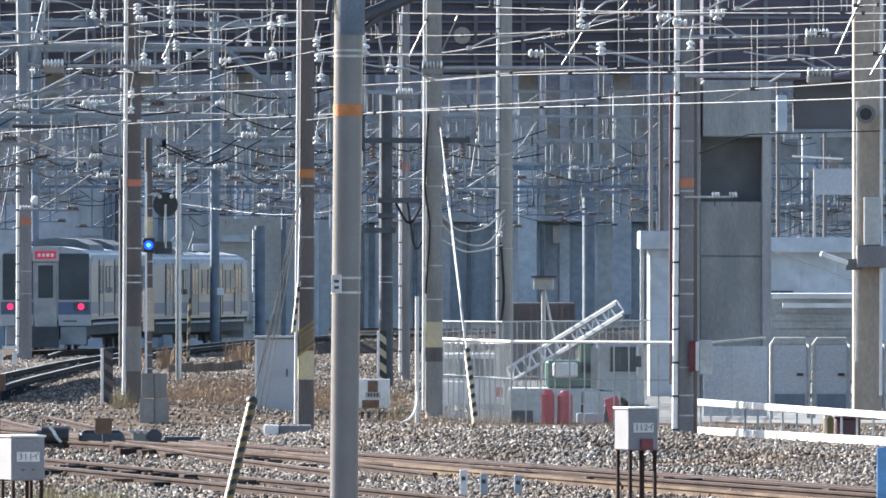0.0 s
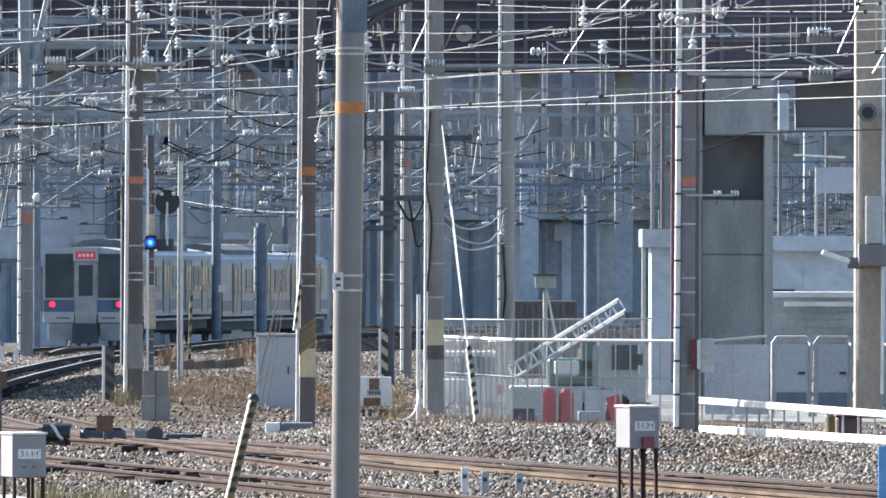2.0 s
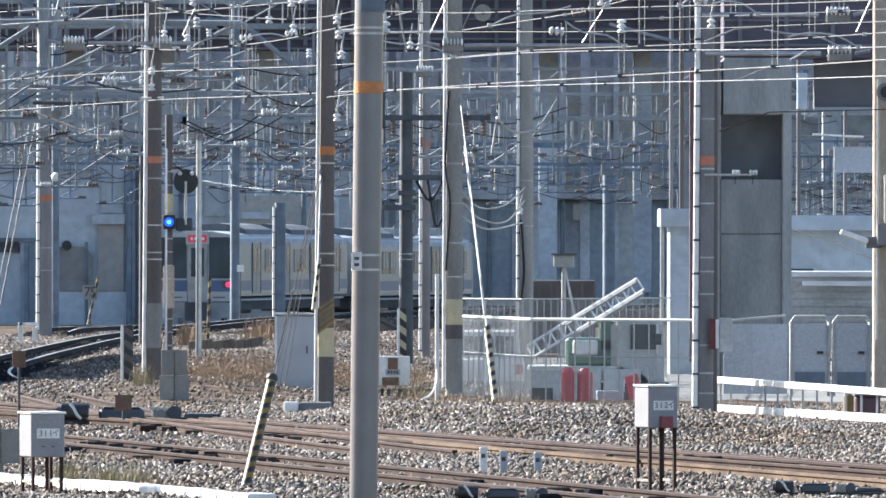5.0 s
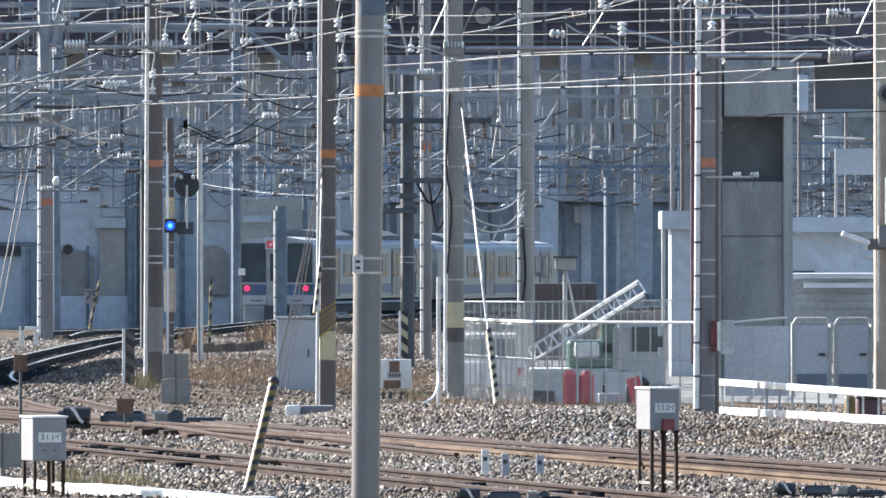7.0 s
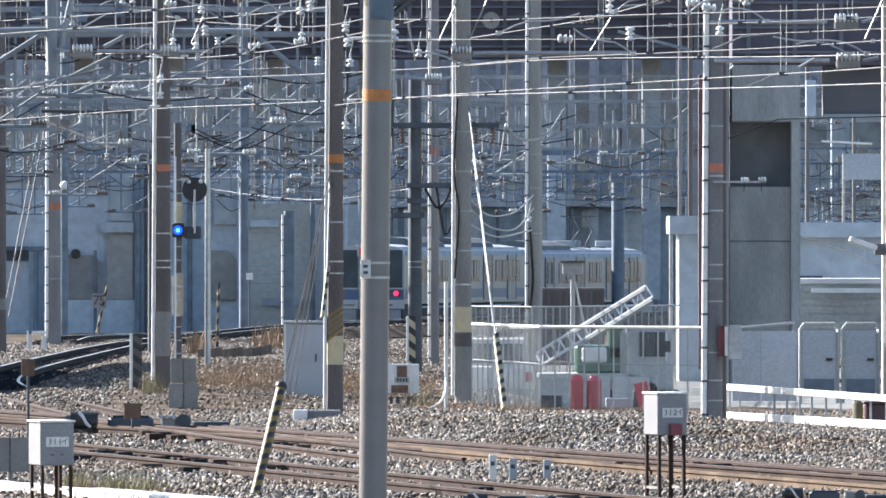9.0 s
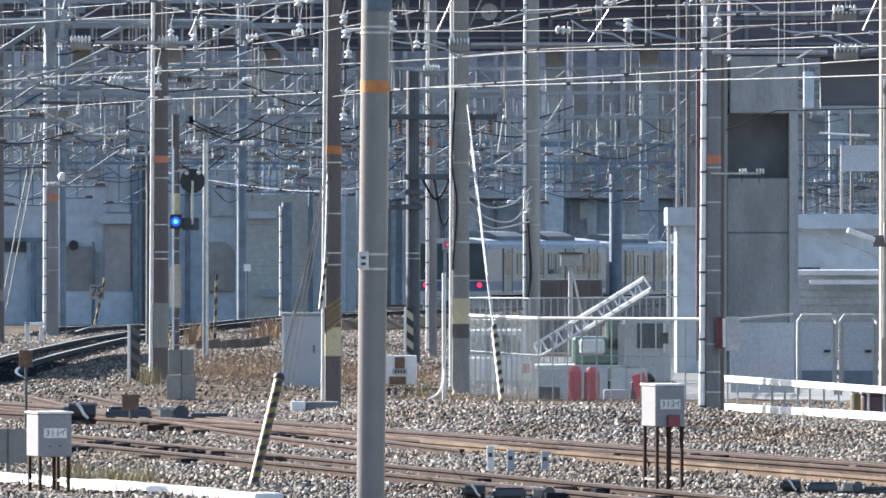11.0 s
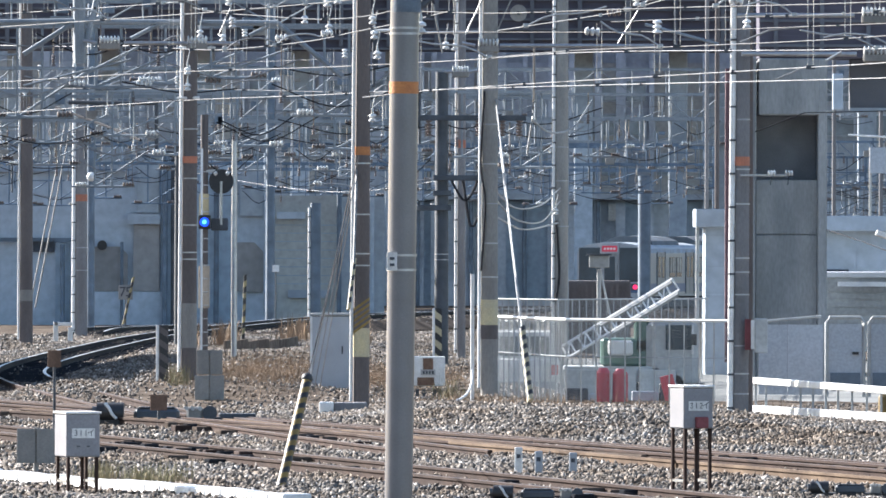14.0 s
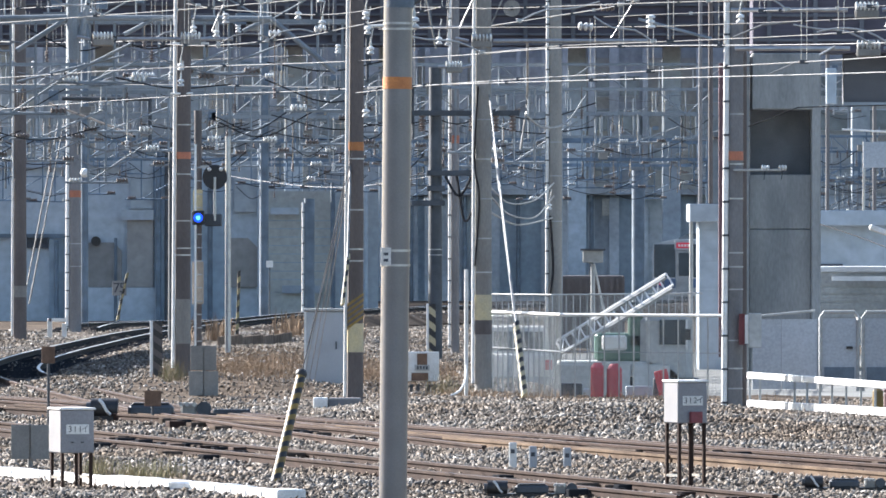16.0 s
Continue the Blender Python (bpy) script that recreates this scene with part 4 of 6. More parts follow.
def deck_girder():
    """The near end of the elevated deck, carried by the pier."""
    t = thing("deck_girder", 0, 205, 7.37, "dark plum clad deck girder resting on the pier", "girder")
    boxpart("girder_web", (11.2, 1.0, 1.6), (9.8, 2.4, 3.2), DECK, t, "dark plum cladding", bev=0.02)
    for i in range(5):
        boxpart("cladding_rib", (11.2, -0.24, 0.3 + 0.6 * i), (9.8, 0.1, 0.06), DECKBEAM, t)
    for i in range(9):
        boxpart("stiffener", (6.7 + 1.12 * i, -0.24, 1.6), (0.1, 0.12, 3.1), DECKBEAM, t)
    boxpart("drop_fascia", (9.85, 1.4, -0.62), (2.6, 0.6, 1.24), DECKBEAM, t, "dark hanging fascia", bev=0.02)
    boxpart("fascia_edge", (9.85, 1.05, -1.22), (2.6, 0.1, 0.08), PILASTER, t)


deck_girder()


def white_annex():
    y = 215
    t = thing("annex_building", 0, y, 0, "pale blue annex corner with a flat cap", "building")
    boxpart("wall", (5.562, 1.5, 1.366), (0.604, 3, 3.946), WALLBLUE, t, "pale blue wall")
    boxpart("roof_cap", (5.375, 1.2, 3.519), (0.747, 3.4, 0.46), PILASTER, t, "grey roof cap", bev=0.02)
    for z in (3.087, 2.297, 1.578):
        boxpart("joint_strip", (5.562, -0.005, z), (0.604, 0.02, 0.03), PILASTER, t)
    rodpart("down_pipe", (5.059, 0, 0), (5.059, 0, 3.303), 0.05, SIDING, t)


white_annex()


def low_store():
    y = 215
    t = thing("store_building", 0, y, 0, "low store with pale siding and a white roof edge", "building")
    boxpart("wall", (9.572, 3, 1.075), (2.673, 5, 1.868), SIDING, t, "pale horizontal siding")
    for i in range(8):
        boxpart("siding_board", (9.601, 0.49, 0.55 + 0.2 * i), (2.587, 0.04, 0.17), SIDING, t)
    boxpart("roof", (9.428, 3.0, 2.081), (3.09, 5.2, 0.144), ROOFWHITE, t, "white roof edge", bev=0.02)
    boxpart("gutter", (9.572, 0.1, 1.851), (1.868, 0.2, 0.115), ROOFWHITE, t)
    t2 = thing("hall_building", 0, 240, -0.3, "pale blue hall with a flat fascia", "building")
    boxpart("wall", (11.487, 4, 2.0), (5.134, 7, 3.3), WALLBLUE, t2, "pale blue wall")
    boxpart("fascia", (11.326, 0.2, 3.762), (4.653, 0.6, 0.433), PILASTER, t2, "grey fascia", bev=0.02)
    for px in (10.203, 11.166):
        boxpart("wall_joint", (px, 0.49, 2.399), (0.03, 0.03, 1.925), PILASTER, t2)
    boxpart("dark_slot", (9.642, 0.48, 2.415), (0.642, 0.05, 0.08), BARDARK, t2)


low_store()


def tan_tower():
    y = 146
    t = thing("concrete_column", 7.339, y, 0, "tan concrete column with a bracket slab and horn speaker", "column")
    boxpart("shaft", (0, 0.3, 4.508), (0.488, 0.5, 6.46 + 2.2), TOWERCON, t, "tan concrete shaft", bev=0.02)
    boxpart("slab", (0.12, 0.2, 2.995), (0.644, 0.9, 0.371), CONCRETE, t, "grey slab", bev=0.015)
    boxpart("box", (0.059, -0.05, 3.61), (0.273, 0.3, 0.83), SIDING, t, "cream junction box", bev=0.015)
    rodpart("pipe", (0.215, -0.1, 0.604), (0.234, -0.1, 7.436), 0.03, WHITE, t, "pale pipe")
    rodpart("pipe", (-0.195, -0.05, 1.19), (-0.176, -0.05, 5.679), 0.025, GALV, t)
    bm = bmesh.new()
    rod(bm, (-0.059, -0.45, 5.455), (-0.059, 0.1, 5.455), 0.166, 0.068, 18)
    horn = part("horn_speaker", bm, CONCRETE, t, "grey horn speaker", smooth=True)
    rodpart("horn_throat", (-0.059, -0.46, 5.455), (-0.059, -0.455, 5.455), 0.107, BLACK, horn)
    lamp = thing("flood_lamp", 6.744, y - 0.2, 2.966, "pale flood lamp on a bracket arm", "lamp")
    boxpart("lamp_head", (0, 0, 0), (0.507, 0.2, 0.1), WHITE, lamp, bev=0.02).rotation_euler = (0, radians(20), 0)
    boxpart("lamp_arm", (0.35, 0.1, -0.1), (0.3, 0.1, 0.2), CONCRETE, lamp, bev=0.01)
    sgn = thing("sign_board", 12.116, 256, 5.418, "blank grey sign board on a steel post", "sign")
    boxpart("board", (0, 0, 0), (1.78, 0.05, 0.787), PANELGREY, sgn, bev=0.01)
    rodpart("post", (-0.89, 0.05, -5.418), (-0.856, 0.05, 0.4), 0.045, GALV, sgn)
    rodpart("top_bar", (-1.54, 0, 0.77), (0, 0, 0.685), 0.032, WHITE, sgn)


tan_tower()


# ---------- fences ----------
def mesh_fence(pts, top, n_list, label, mat, rails=(0.5,), r=0.013, cap=0.028, cap_mat=None):
    t = thing("mesh_fence", 0, 0, 0, label, "fence")
    for (a, b), n in zip(zip(pts, pts[1:]), n_list):
        a, b = Vector((*a, 0)), Vector((*b, 0))
        za, zb = ground_z(a.x, a.y), ground_z(b.x, b.y)
        rodpart("top_rail", a + Vector((0, 0, top)), b + Vector((0, 0, top)), cap, cap_mat or WHITE, t, "pale top rail")
        for f in rails:
            rodpart("middle_rail", a + Vector((0, 0, top * f)), b + Vector((0, 0, top * f)), 0.008, mat, t)
        for i in range(n):
            p = a.lerp(b, i / n)
            rodpart("picket", (p.x, p.y, -0.1), (p.x, p.y, top), r, mat, t, seg=6)
    bm = bmesh.new()
    for a, b in zip(pts, pts[1:]):
        a, b = Vector((*a, 0)), Vector((*b, 0))
        n = int((b - a).length / 0.031)
        for i in range(n):
            p = a.lerp(b, i / n)
            rod(bm, (p.x, p.y + 0.02, 0.0), (p.x, p.y + 0.02, top - 0.02), 0.0019, seg=3)
        for i in range(int(top / 0.031) - 2):
            z = 0.06 + 0.031 * i
            rod(bm, (a.x, a.y + 0.025, z), (b.x, b.y + 0.025, z), 0.0016, seg=3)
    part("wire_mesh", bm, SIDING, t, "fine pale wire mesh")["kind"] = "stuff"
    return t


mesh_fence([(0.011, 158), (1.229, 152), (4.091, 150)], 1.479, (13, 11), "pale wire fence with white top rail behind the ballast", GALV, (0.55,), 0.016)
mesh_fence([(-0.049, 182), (1.275, 180), (4.613, 186)], 1.657, (10, 22), "pale rear wire fence", GALV, (0.72,), 0.013, 0.018, SIDING)


def gates():
    for xa, xb in ((6.105, 6.865), (6.897, 7.626), (7.657, 8.28)):
        t = thing("gate_panel", (xa + xb) / 2, 158, 0, "grey sheet steel gate leaf in a rounded tube frame", "gate", "yard gates")
        w = xb - xa
        bm = bmesh.new()
        zt = 1.48
        tube(bm, [(-w / 2 + 0.03, 0, 0), (-w / 2 + 0.03, 0, zt - 0.1), (-w / 2 + 0.1, 0, zt), (w / 2 - 0.1, 0, zt), (w / 2 - 0.03, 0, zt - 0.1), (w / 2 - 0.03, 0, 0)], 0.035, 8)
        part("tube_frame", bm, SIDING, t, "pale tube frame", smooth=True)
        boxpart("sheet", (0, 0.02, zt * 0.52), (w - 0.1, 0.02, zt * 0.8), PANELGREY, t, "grey sheet")
        boxpart("latch", (w * 0.25, -0.03, zt * 0.55), (0.12, 0.04, 0.05), BLACK, t)
        boxpart("base_panel", (0, 0.0, 0.3), (w - 0.2, 0.03, 0.3), BLUEPOLE, t, "faded blue lower panel")
    t = thing("hoarding", 5.626, 160, 0, "plain grey hoarding panels beside the gate", "hoarding")
    for a, b in ((-0.695, -0.16), (-0.15, 0.513)):
        boxpart("panel", ((a + b) / 2, 0, 1.324 / 2), (b - a, 0.04, 1.324), PANELGREY, t)
    rodpart("hoarding_rail", (-0.588, -0.05, 1.388), (0.481, -0.05, 1.484), 0.025, SIDING, t)


gates()


def guard_rail():
    a, b = Vector((4.27, 141, 0)), Vector((7.2, 132, 0))
    t = thing("guard_fence", 0, 0, 0, "white painted guard fence with thick top and kerb rails", "fence")
    ang = math.atan2(b.y - a.y, b.x - a.x)
    mid = (a + b) / 2
    L = (b - a).length
    za, zb = 0.566, 0.479
    for nm, z0, z1, hh in (("top_rail", za, zb, 0.11), ("kerb_rail", 0.085, 0.075, 0.135)):
        bm = bmesh.new()
        box(bm, (0, 0, 0), (L, 0.1, hh))
        bevelled(bm, 0.012)
        ob = part(nm, bm, WHITE, t, "thick white rail")
        ob.matrix_basis = Matrix.Translation((mid.x, mid.y, (z0 + z1) / 2)) @ Matrix.Rotation(ang, 4, "Z") @ Matrix.Rotation(-math.atan2(z1 - z0, L), 4, "Y")
    for f in (0.008, 0.061, 0.237, 0.3, 0.364, 0.424, 0.493, 0.565, 0.634, 0.708, 0.782, 0.857, 0.931):
        p = a.lerp(b, f)
        boxpart("post", (p.x, p.y - 0.06, (za + (zb - za) * f) / 2 - 0.05), (0.035, 0.035, za + (zb - za) * f + 0.1), SIDING, t, "pale square post")
    boxpart("concrete_plinth", (mid.x, mid.y + 0.3, -0.12), (L, 0.2, 0.3), CONCRETE, t, turn=ang)


guard_rail()

t = thing("bollard", 6.43, 141, 0, "worn yellow bollard behind the white guard fence", "bollard")
rodpart("post", (0, 0, -0.15), (0, 0, 0.3), 0.09, YELLOW, t, seg=14)
rodpart("cap", (0, 0, 0.3), (0, 0, 0.34), 0.09, YELLOW, t, r1=0.05, seg=14)
t = thing("storage_bin", 6.76, 141.3, 0, "dark maroon bin behind the white guard fence", "bin")
boxpart("body", (0, 0, 0.07), (0.42, 0.4, 0.44), MAROON, t, bev=0.03)
boxpart("lid", (0, 0, 0.305), (0.46, 0.44, 0.04), MAROON, t, bev=0.012)


# ---------- equipment boxes ----------
def lettering(text, size, loc, parent, mat):
    cu = bpy.data.curves.new("lettering", "FONT")
    cu.body, cu.size, cu.align_x, cu.align_y, cu.extrude = text, size, "CENTER", "CENTER", 0.001
    tmp = bpy.data.objects.new("tmp", cu)
    scene.collection.objects.link(tmp)
    me = bpy.data.meshes.new_from_object(tmp.evaluated_get(bpy.context.evaluated_depsgraph_get()))
    bpy.data.objects.remove(tmp)
    me.materials.clear()
    me.materials.append(mat)
    ob = new("lettering", me)
    ob.parent = parent
    ob.matrix_basis = pose(*loc, 90, 0, 0)
    return ob


def relay_box(x, y, w, h, z0, text, red, label):
    t = thing("relay_box", x, y, ground_z(x, y), label, "relay box", "relay boxes", turn=22)
    d = 0.42
    body = boxpart("housing", (0, 0, z0 + h / 2), (w, d, h), BOXGREY, t, "pale grey sheet housing", bev=0.012)
    boxpart("lid", (0, 0, z0 + h + 0.012), (w + 0.03, d + 0.03, 0.025), WHITE, t, "white lid", bev=0.006)
    boxpart("label_plate", (0, -d / 2 - 0.004, z0 + h * 0.55), (w * 0.68, 0.006, 0.11), WHITE, body)
    for i, ch in enumerate(text):
        lettering(ch, 0.096, (0.06 * (i - 1.5), -d / 2 - 0.009, z0 + h * 0.55), body, BARDARK)
    if red:
        boxpart("red_block", (w * 0.08, -d / 2 - 0.03, z0 + 0.07), (w * 0.4, 0.06, 0.13), DARKRED, t, "dark red terminal block", bev=0.008)
    else:
        for o in (-0.06, 0.06):
            boxpart("latch", (o, -d / 2 - 0.01, z0 + h * 0.25), (0.03, 0.02, 0.012), DARKPOLE, body)
    for sx in (-1, 1):
        for sy in (-1, 1):
            boxpart("leg", (sx * (w / 2 - 0.03), sy * (d / 2 - 0.03), z0 / 2 - 0.1), (0.035, 0.035, z0 + 0.2), RUST, t, "rusty angle leg")
    rodpart("cable_pipe", (0.06, 0, -0.1), (0.06, 0, z0), 0.022, RUST, t)
    for sx in (-1, 1):
        boxpart("brace", (sx * (w / 2 - 0.03), 0, 0.15), (0.03, d - 0.06, 0.03), GALV, t)
    return t


relay_box(2.24, 98, 0.37, 0.475, 0.756, "312\u30a4", True, "pale grey relay box on rusty legs with a red block")
relay_box(-4.781, 96, 0.40, 0.49, 0.426, "311\u30a4", False, "pale grey relay box on rusty legs beside the rails")

t = thing("equipment_cabinet", -3.245, 164, 0, "grey steel equipment cabinet with a flat lid", "cabinet")
boxpart("housing", (0, 0.2, 1.43 / 2), (0.767, 0.5, 1.43), CABGREY, t, "grey steel housing", bev=0.015)
boxpart("lid", (0, 0.2, 1.463), (0.833, 0.58, 0.05), SIDING, t, "pale lid", bev=0.01)
boxpart("edge_strip", (-0.384, -0.06, 1.43 / 2), (0.04, 0.03, 1.43), WHITE, t)
rodpart("handle", (0.219, -0.08, 0.7), (0.219, -0.08, 0.85), 0.015, DARKPOLE, t)


def back_plates(x, y, z0, z1, w, n, label):
    t = thing("sign_plates", x, y, 0, label, "sign")
    rodpart("post", (0, 0.05, -0.2), (0, 0.05, z1), 0.035, PLATEGREY, t)
    h = (z1 - z0) / n
    for i in range(n):
        ww = w if i == 0 else w * 0.88
        for s in (-1, 1):
            boxpart("plate", (s * ww / 4, 0, z0 + h * (i + 0.5)), (ww / 2 - 0.02, 0.03, h - 0.015), PLATEGREY, t, "grey plate back", bev=0.004)
    return t


back_plates(-5.192, 152, 0.006, 0.92, 0.549, 2, "paired grey sign plates on a post")
back_plates(-5.687, 104, 0.103, 0.541, 0.487, 1, "paired grey sign plates on a low post")

t = thing("terminal_box", -1.289, 158, 0, "white and rusty red terminal box on legs", "box")
boxpart("housing", (0, 0, 0.455), (0.591, 0.3, 0.549), WHITE, t, "white enamel housing", bev=0.012)
boxpart("rust_patch", (-0.021, -0.16, 0.593), (0.19, 0.02, 0.211), BROWNPLATE, t, "rusty patch")
boxpart("rust_patch", (-0.063, -0.16, 0.265), (0.317, 0.02, 0.148), BROWNPLATE, t)
boxpart("label_plate", (-0.021, -0.17, 0.434), (0.275, 0.01, 0.106), SIDING, t)
for i in range(4):
    boxpart("label_bar", (-0.1 + 0.055 * i, -0.178, 0.434), (0.035, 0.006, 0.06), BARDARK, t)
for o in (-0.22, -0.1, 0.1, 0.2):
    boxpart("leg", (o, 0, 0.17 / 2 - 0.1), (0.06, 0.06, 0.17 + 0.1), DARKPOLE, t)

t = thing("meter_cabinet", 4.256, 138.75, 1.048, "pale meter cabinet with a red panel on the pole", "cabinet")
boxpart("housing", (0.055, 0, 0.291), (0.209, 0.25, 0.564), SIDING, t, "pale grey housing", bev=0.012)
boxpart("red_panel", (-0.155, 0.05, 0.309), (0.109, 0.1, 0.509), DARKRED, t, "red panel")
boxpart("white_edge", (-0.082, 0, 0.309), (0.055, 0.2, 0.473), WHITE, t)


# ---------- workshop behind the running line ----------
def workshop():
    t = thing("workshop_building", 0, 345, 0, "pale blue workshop with taupe shutters and blue columns", "building")

    def panel(name, x0, x1, z0, z1, front, mat, label="", cut=0.0):
        """A wall sheet with an optional chamfered upper corner, standing front metres before the wall."""
        bm = bmesh.new()
        prof = [(x0, z0), (x1, z0), (x1, z1 - cut), (x1 - cut, z1), (x0, z1)] if cut else [(x0, z0), (x1, z0), (x1, z1), (x0, z1)]
        prism(bm, prof, -front, -front + 0.16)
        return part(name, bm, mat, t, label)

    panel("wall", -27.03, -15.13, -1.05, 5.87, 0.00, WALLBLUE, "pale blue sheet wall")
    panel("wall", -15.13, -9.25, -1.05, 6.24, 0.00, WALLBLUE, "pale blue sheet wall")
    panel("wall", -9.25, -6.50, -1.05, 4.83, 0.00, WALLSAND, "sandy boarded wall")
    panel("wall", -6.50, -4.66, -1.05, 5.06, 0.02, WALLGREY, "slate wall")
    panel("soffit_band", -27.03, -16.65, 2.92, 3.08, 0.35, BLUEPOLE)
    panel("dark_slot", -19.00, -18.13, 2.50, 2.92, 0.18, BARDARK)
    panel("door_bay", -18.08, -16.56, -1.05, 2.87, 0.17, WALLDARK, "blue door bay")
    panel("shutter", -14.90, -13.84, 0.91, 3.68, 0.19, WALLBROWN, "taupe roller shutter")
    panel("shutter_hood", -15.13, -13.79, 3.65, 4.07, 0.40, WALLBLUE, "pale shutter hood")
    panel("upper_window", -14.76, -13.86, 4.11, 6.10, 0.19, WALLGREY, "grey upper window sheet")
    panel("lower_band", -16.70, -13.65, -1.05, 0.89, 0.20, WALLBLUE)
    panel("bay_wall", -13.79, -10.84, -1.05, 5.87, 0.10, WALLDARK, "blue recessed bay")
    panel("window_frame", -10.54, -9.62, 3.98, 6.14, 0.19, WALLGREY, "grey upper window sheet")
    panel("wall_hood", -9.04, -7.89, 3.88, 4.16, 0.45, WALLBLUE, "pale hood")
    panel("wall_vent", -8.58, -6.96, 0.66, 0.98, 0.25, PILASTER)
    panel("shutter", -16.56, -15.13, 0.91, 2.73, 0.21, WALLBROWN, "taupe panel with a cut corner", cut=0.32)
    panel("shutter", -10.75, -9.55, 0.91, 2.92, 0.21, WALLBROWN, "taupe panel with a cut corner", cut=0.42)
    for z in (3.61, 3.28, 2.94, 2.59, 2.25, 1.90, 1.55, 1.21):
        panel("board_joint", -9.16, -6.60, z, z + 0.035, 0.02, WALLDARK)
    for x, z1, r, m in ((-17.78, 2.82, 0.10, BLUEPOLE), (-17.34, 2.92, 0.12, PILASTER), (-15.36, 2.92, 0.07, BLUEPOLE), (-13.61, 6.79, 0.12, BLUEPOLE), (-13.28, 6.33, 0.09, DARKPOLE), (-11.51, 4.94, 0.11, BLUEPOLE), (-9.50, 6.56, 0.08, PILASTER), (-6.50, 5.18, 0.10, BLUEPOLE), (-5.17, 5.18, 0.10, WALLBLUE)):
        rodpart("column", (x, -0.45, -0.7), (x, -0.45, z1), r, m, t, seg=10)
    boxpart("roof_edge", (-21.08, 0.3, 5.89), (11.90, 1.2, 0.22), PILASTER, t, "grey roof edge")
    # black disc stands in for a round fitting nearer the viewer
    for x in (-16.17,):
        bm = bmesh.new()
        rod(bm, (x, -0.3, 2.78), (x, -0.24, 2.78), 0.2, seg=20)
        part("round_vent", bm, BLACK, t, "black disc standing in for a nearer fitting")


workshop()

# paved yard behind the fence, its colour paled to imitate haze
bm = bmesh.new()
vs = [bm.verts.new(v) for v in ((2.2, 159, -0.46), (30, 159, -0.46), (30, 245, -0.46), (1.6, 245, -0.46))]
bm.faces.new(vs)
tagged(part("pavement", bm, ASPHALT), "worn yard paving behind the fence, paled for haze", "pavement", kind="structure")


# ---------- truck with raised ladder, car, cylinders ----------
def truck():
    y = 168
    t = thing("ladder_truck", 0, y, -0.46, "white and green truck carrying a raised white ladder", "truck")
    cab = boxpart("cab", (3.459, 0.9, 1.12), (1.033, 1.8, 1.36), SIDING, t, "white cab", bev=0.12)
    boxpart("side_window", (3.582, -0.015, 0.992 + 0.46), (0.517, 0.03, 0.494), GLASS, cab, "dark cab window")
    boxpart("windscreen_pillar", (3.863, -0.03, 0.947 + 0.46), (0.045, 0.05, 0.584), WHITE, cab)
    boxpart("mirror", (3.886, -0.15, 0.947 + 0.46), (0.1, 0.06, 0.22), BLACK, cab)
    boxpart("chassis", (2.65, 0.9, 0.42), (2.92, 1.5, 0.22), UNDER, t, "dark chassis")
    boxpart("bed", (2.257, 0.9, 0.72), (1.909, 1.8, 0.3), SIDING, t, "pale load bed", bev=0.02)
    boxpart("green_body", (2.538, 0.8, 1.15), (0.988, 1.3, 0.55), TRUCKGREEN, t, "dark green turntable body", bev=0.05)
    boxpart("green_box", (2.852, 0.5, 1.5), (0.292, 0.7, 0.7), TRUCKGREEN, t, "green control box", bev=0.04)
    for px in (3.38, 1.752):
        for yy in (0.12, 1.6):
            wheel = rodpart("wheel", (px, yy - 0.12, 0.38), (px, yy + 0.12, 0.38), 0.37, TYRE, t, "black tyre", seg=20)
            rodpart("rim", (px, yy - 0.135, 0.38), (px, yy - 0.125, 0.38), 0.19, SIDING, wheel, seg=14)
    # pale panels added over the wheels to imitate haze along the truck's foot
    for px in (1.583, 2.37, 3.156):
        boxpart("side_skirt", (px, -0.07, 0.5), (0.741, 0.04, 0.62), SIDING, t, "pale panel added to veil the wheels", bev=0.015)
    # ladder: two side rails and rungs, in two telescoped lengths
    a, b = Vector((1.393, -0.5, 0.588 + 0.46)), Vector((3.582, -0.5, 1.935 + 0.46))
    along = (b - a).normalized()
    up = (Vector((-0.15, 0.75, 0.9)) - along * along.dot(Vector((-0.15, 0.75, 0.9)))).normalized()
    for s in (0.0, 0.34):
        bm = bmesh.new()
        rod(bm, a + up * s, b + up * s, 0.03, seg=4)
        part("ladder_rail", bm, WHITE, t, "white ladder rail")
        bm = bmesh.new()
        rod(bm, a + up * s + along * 0.9 + Vector((0, -0.06, -0.06)), b + up * s - along * 0.02 + Vector((0, -0.06, -0.06)), 0.045, seg=4)
        part("inner_rail", bm, SIDING, t, "pale inner ladder rail")
    n = 14
    for i in range(n + 1):
        p = a.lerp(b, i / n)
        bm = bmesh.new()
        rod(bm, p, p + up * 0.34, 0.021, seg=5)
        part("rung", bm, WHITE, t)
        if i < n and i % 2 == 0:
            bm = bmesh.new()
            rod(bm, p, a.lerp(b, (i + 1) / n) + up * 0.34, 0.014, seg=5)
            part("ladder_brace", bm, WHITE, t)
    boxpart("ladder_base", (2.426, 0.1, 0.779 + 0.46), (0.5, 0.5, 0.3), WHITE, t, "white ladder pivot", bev=0.04)


truck()


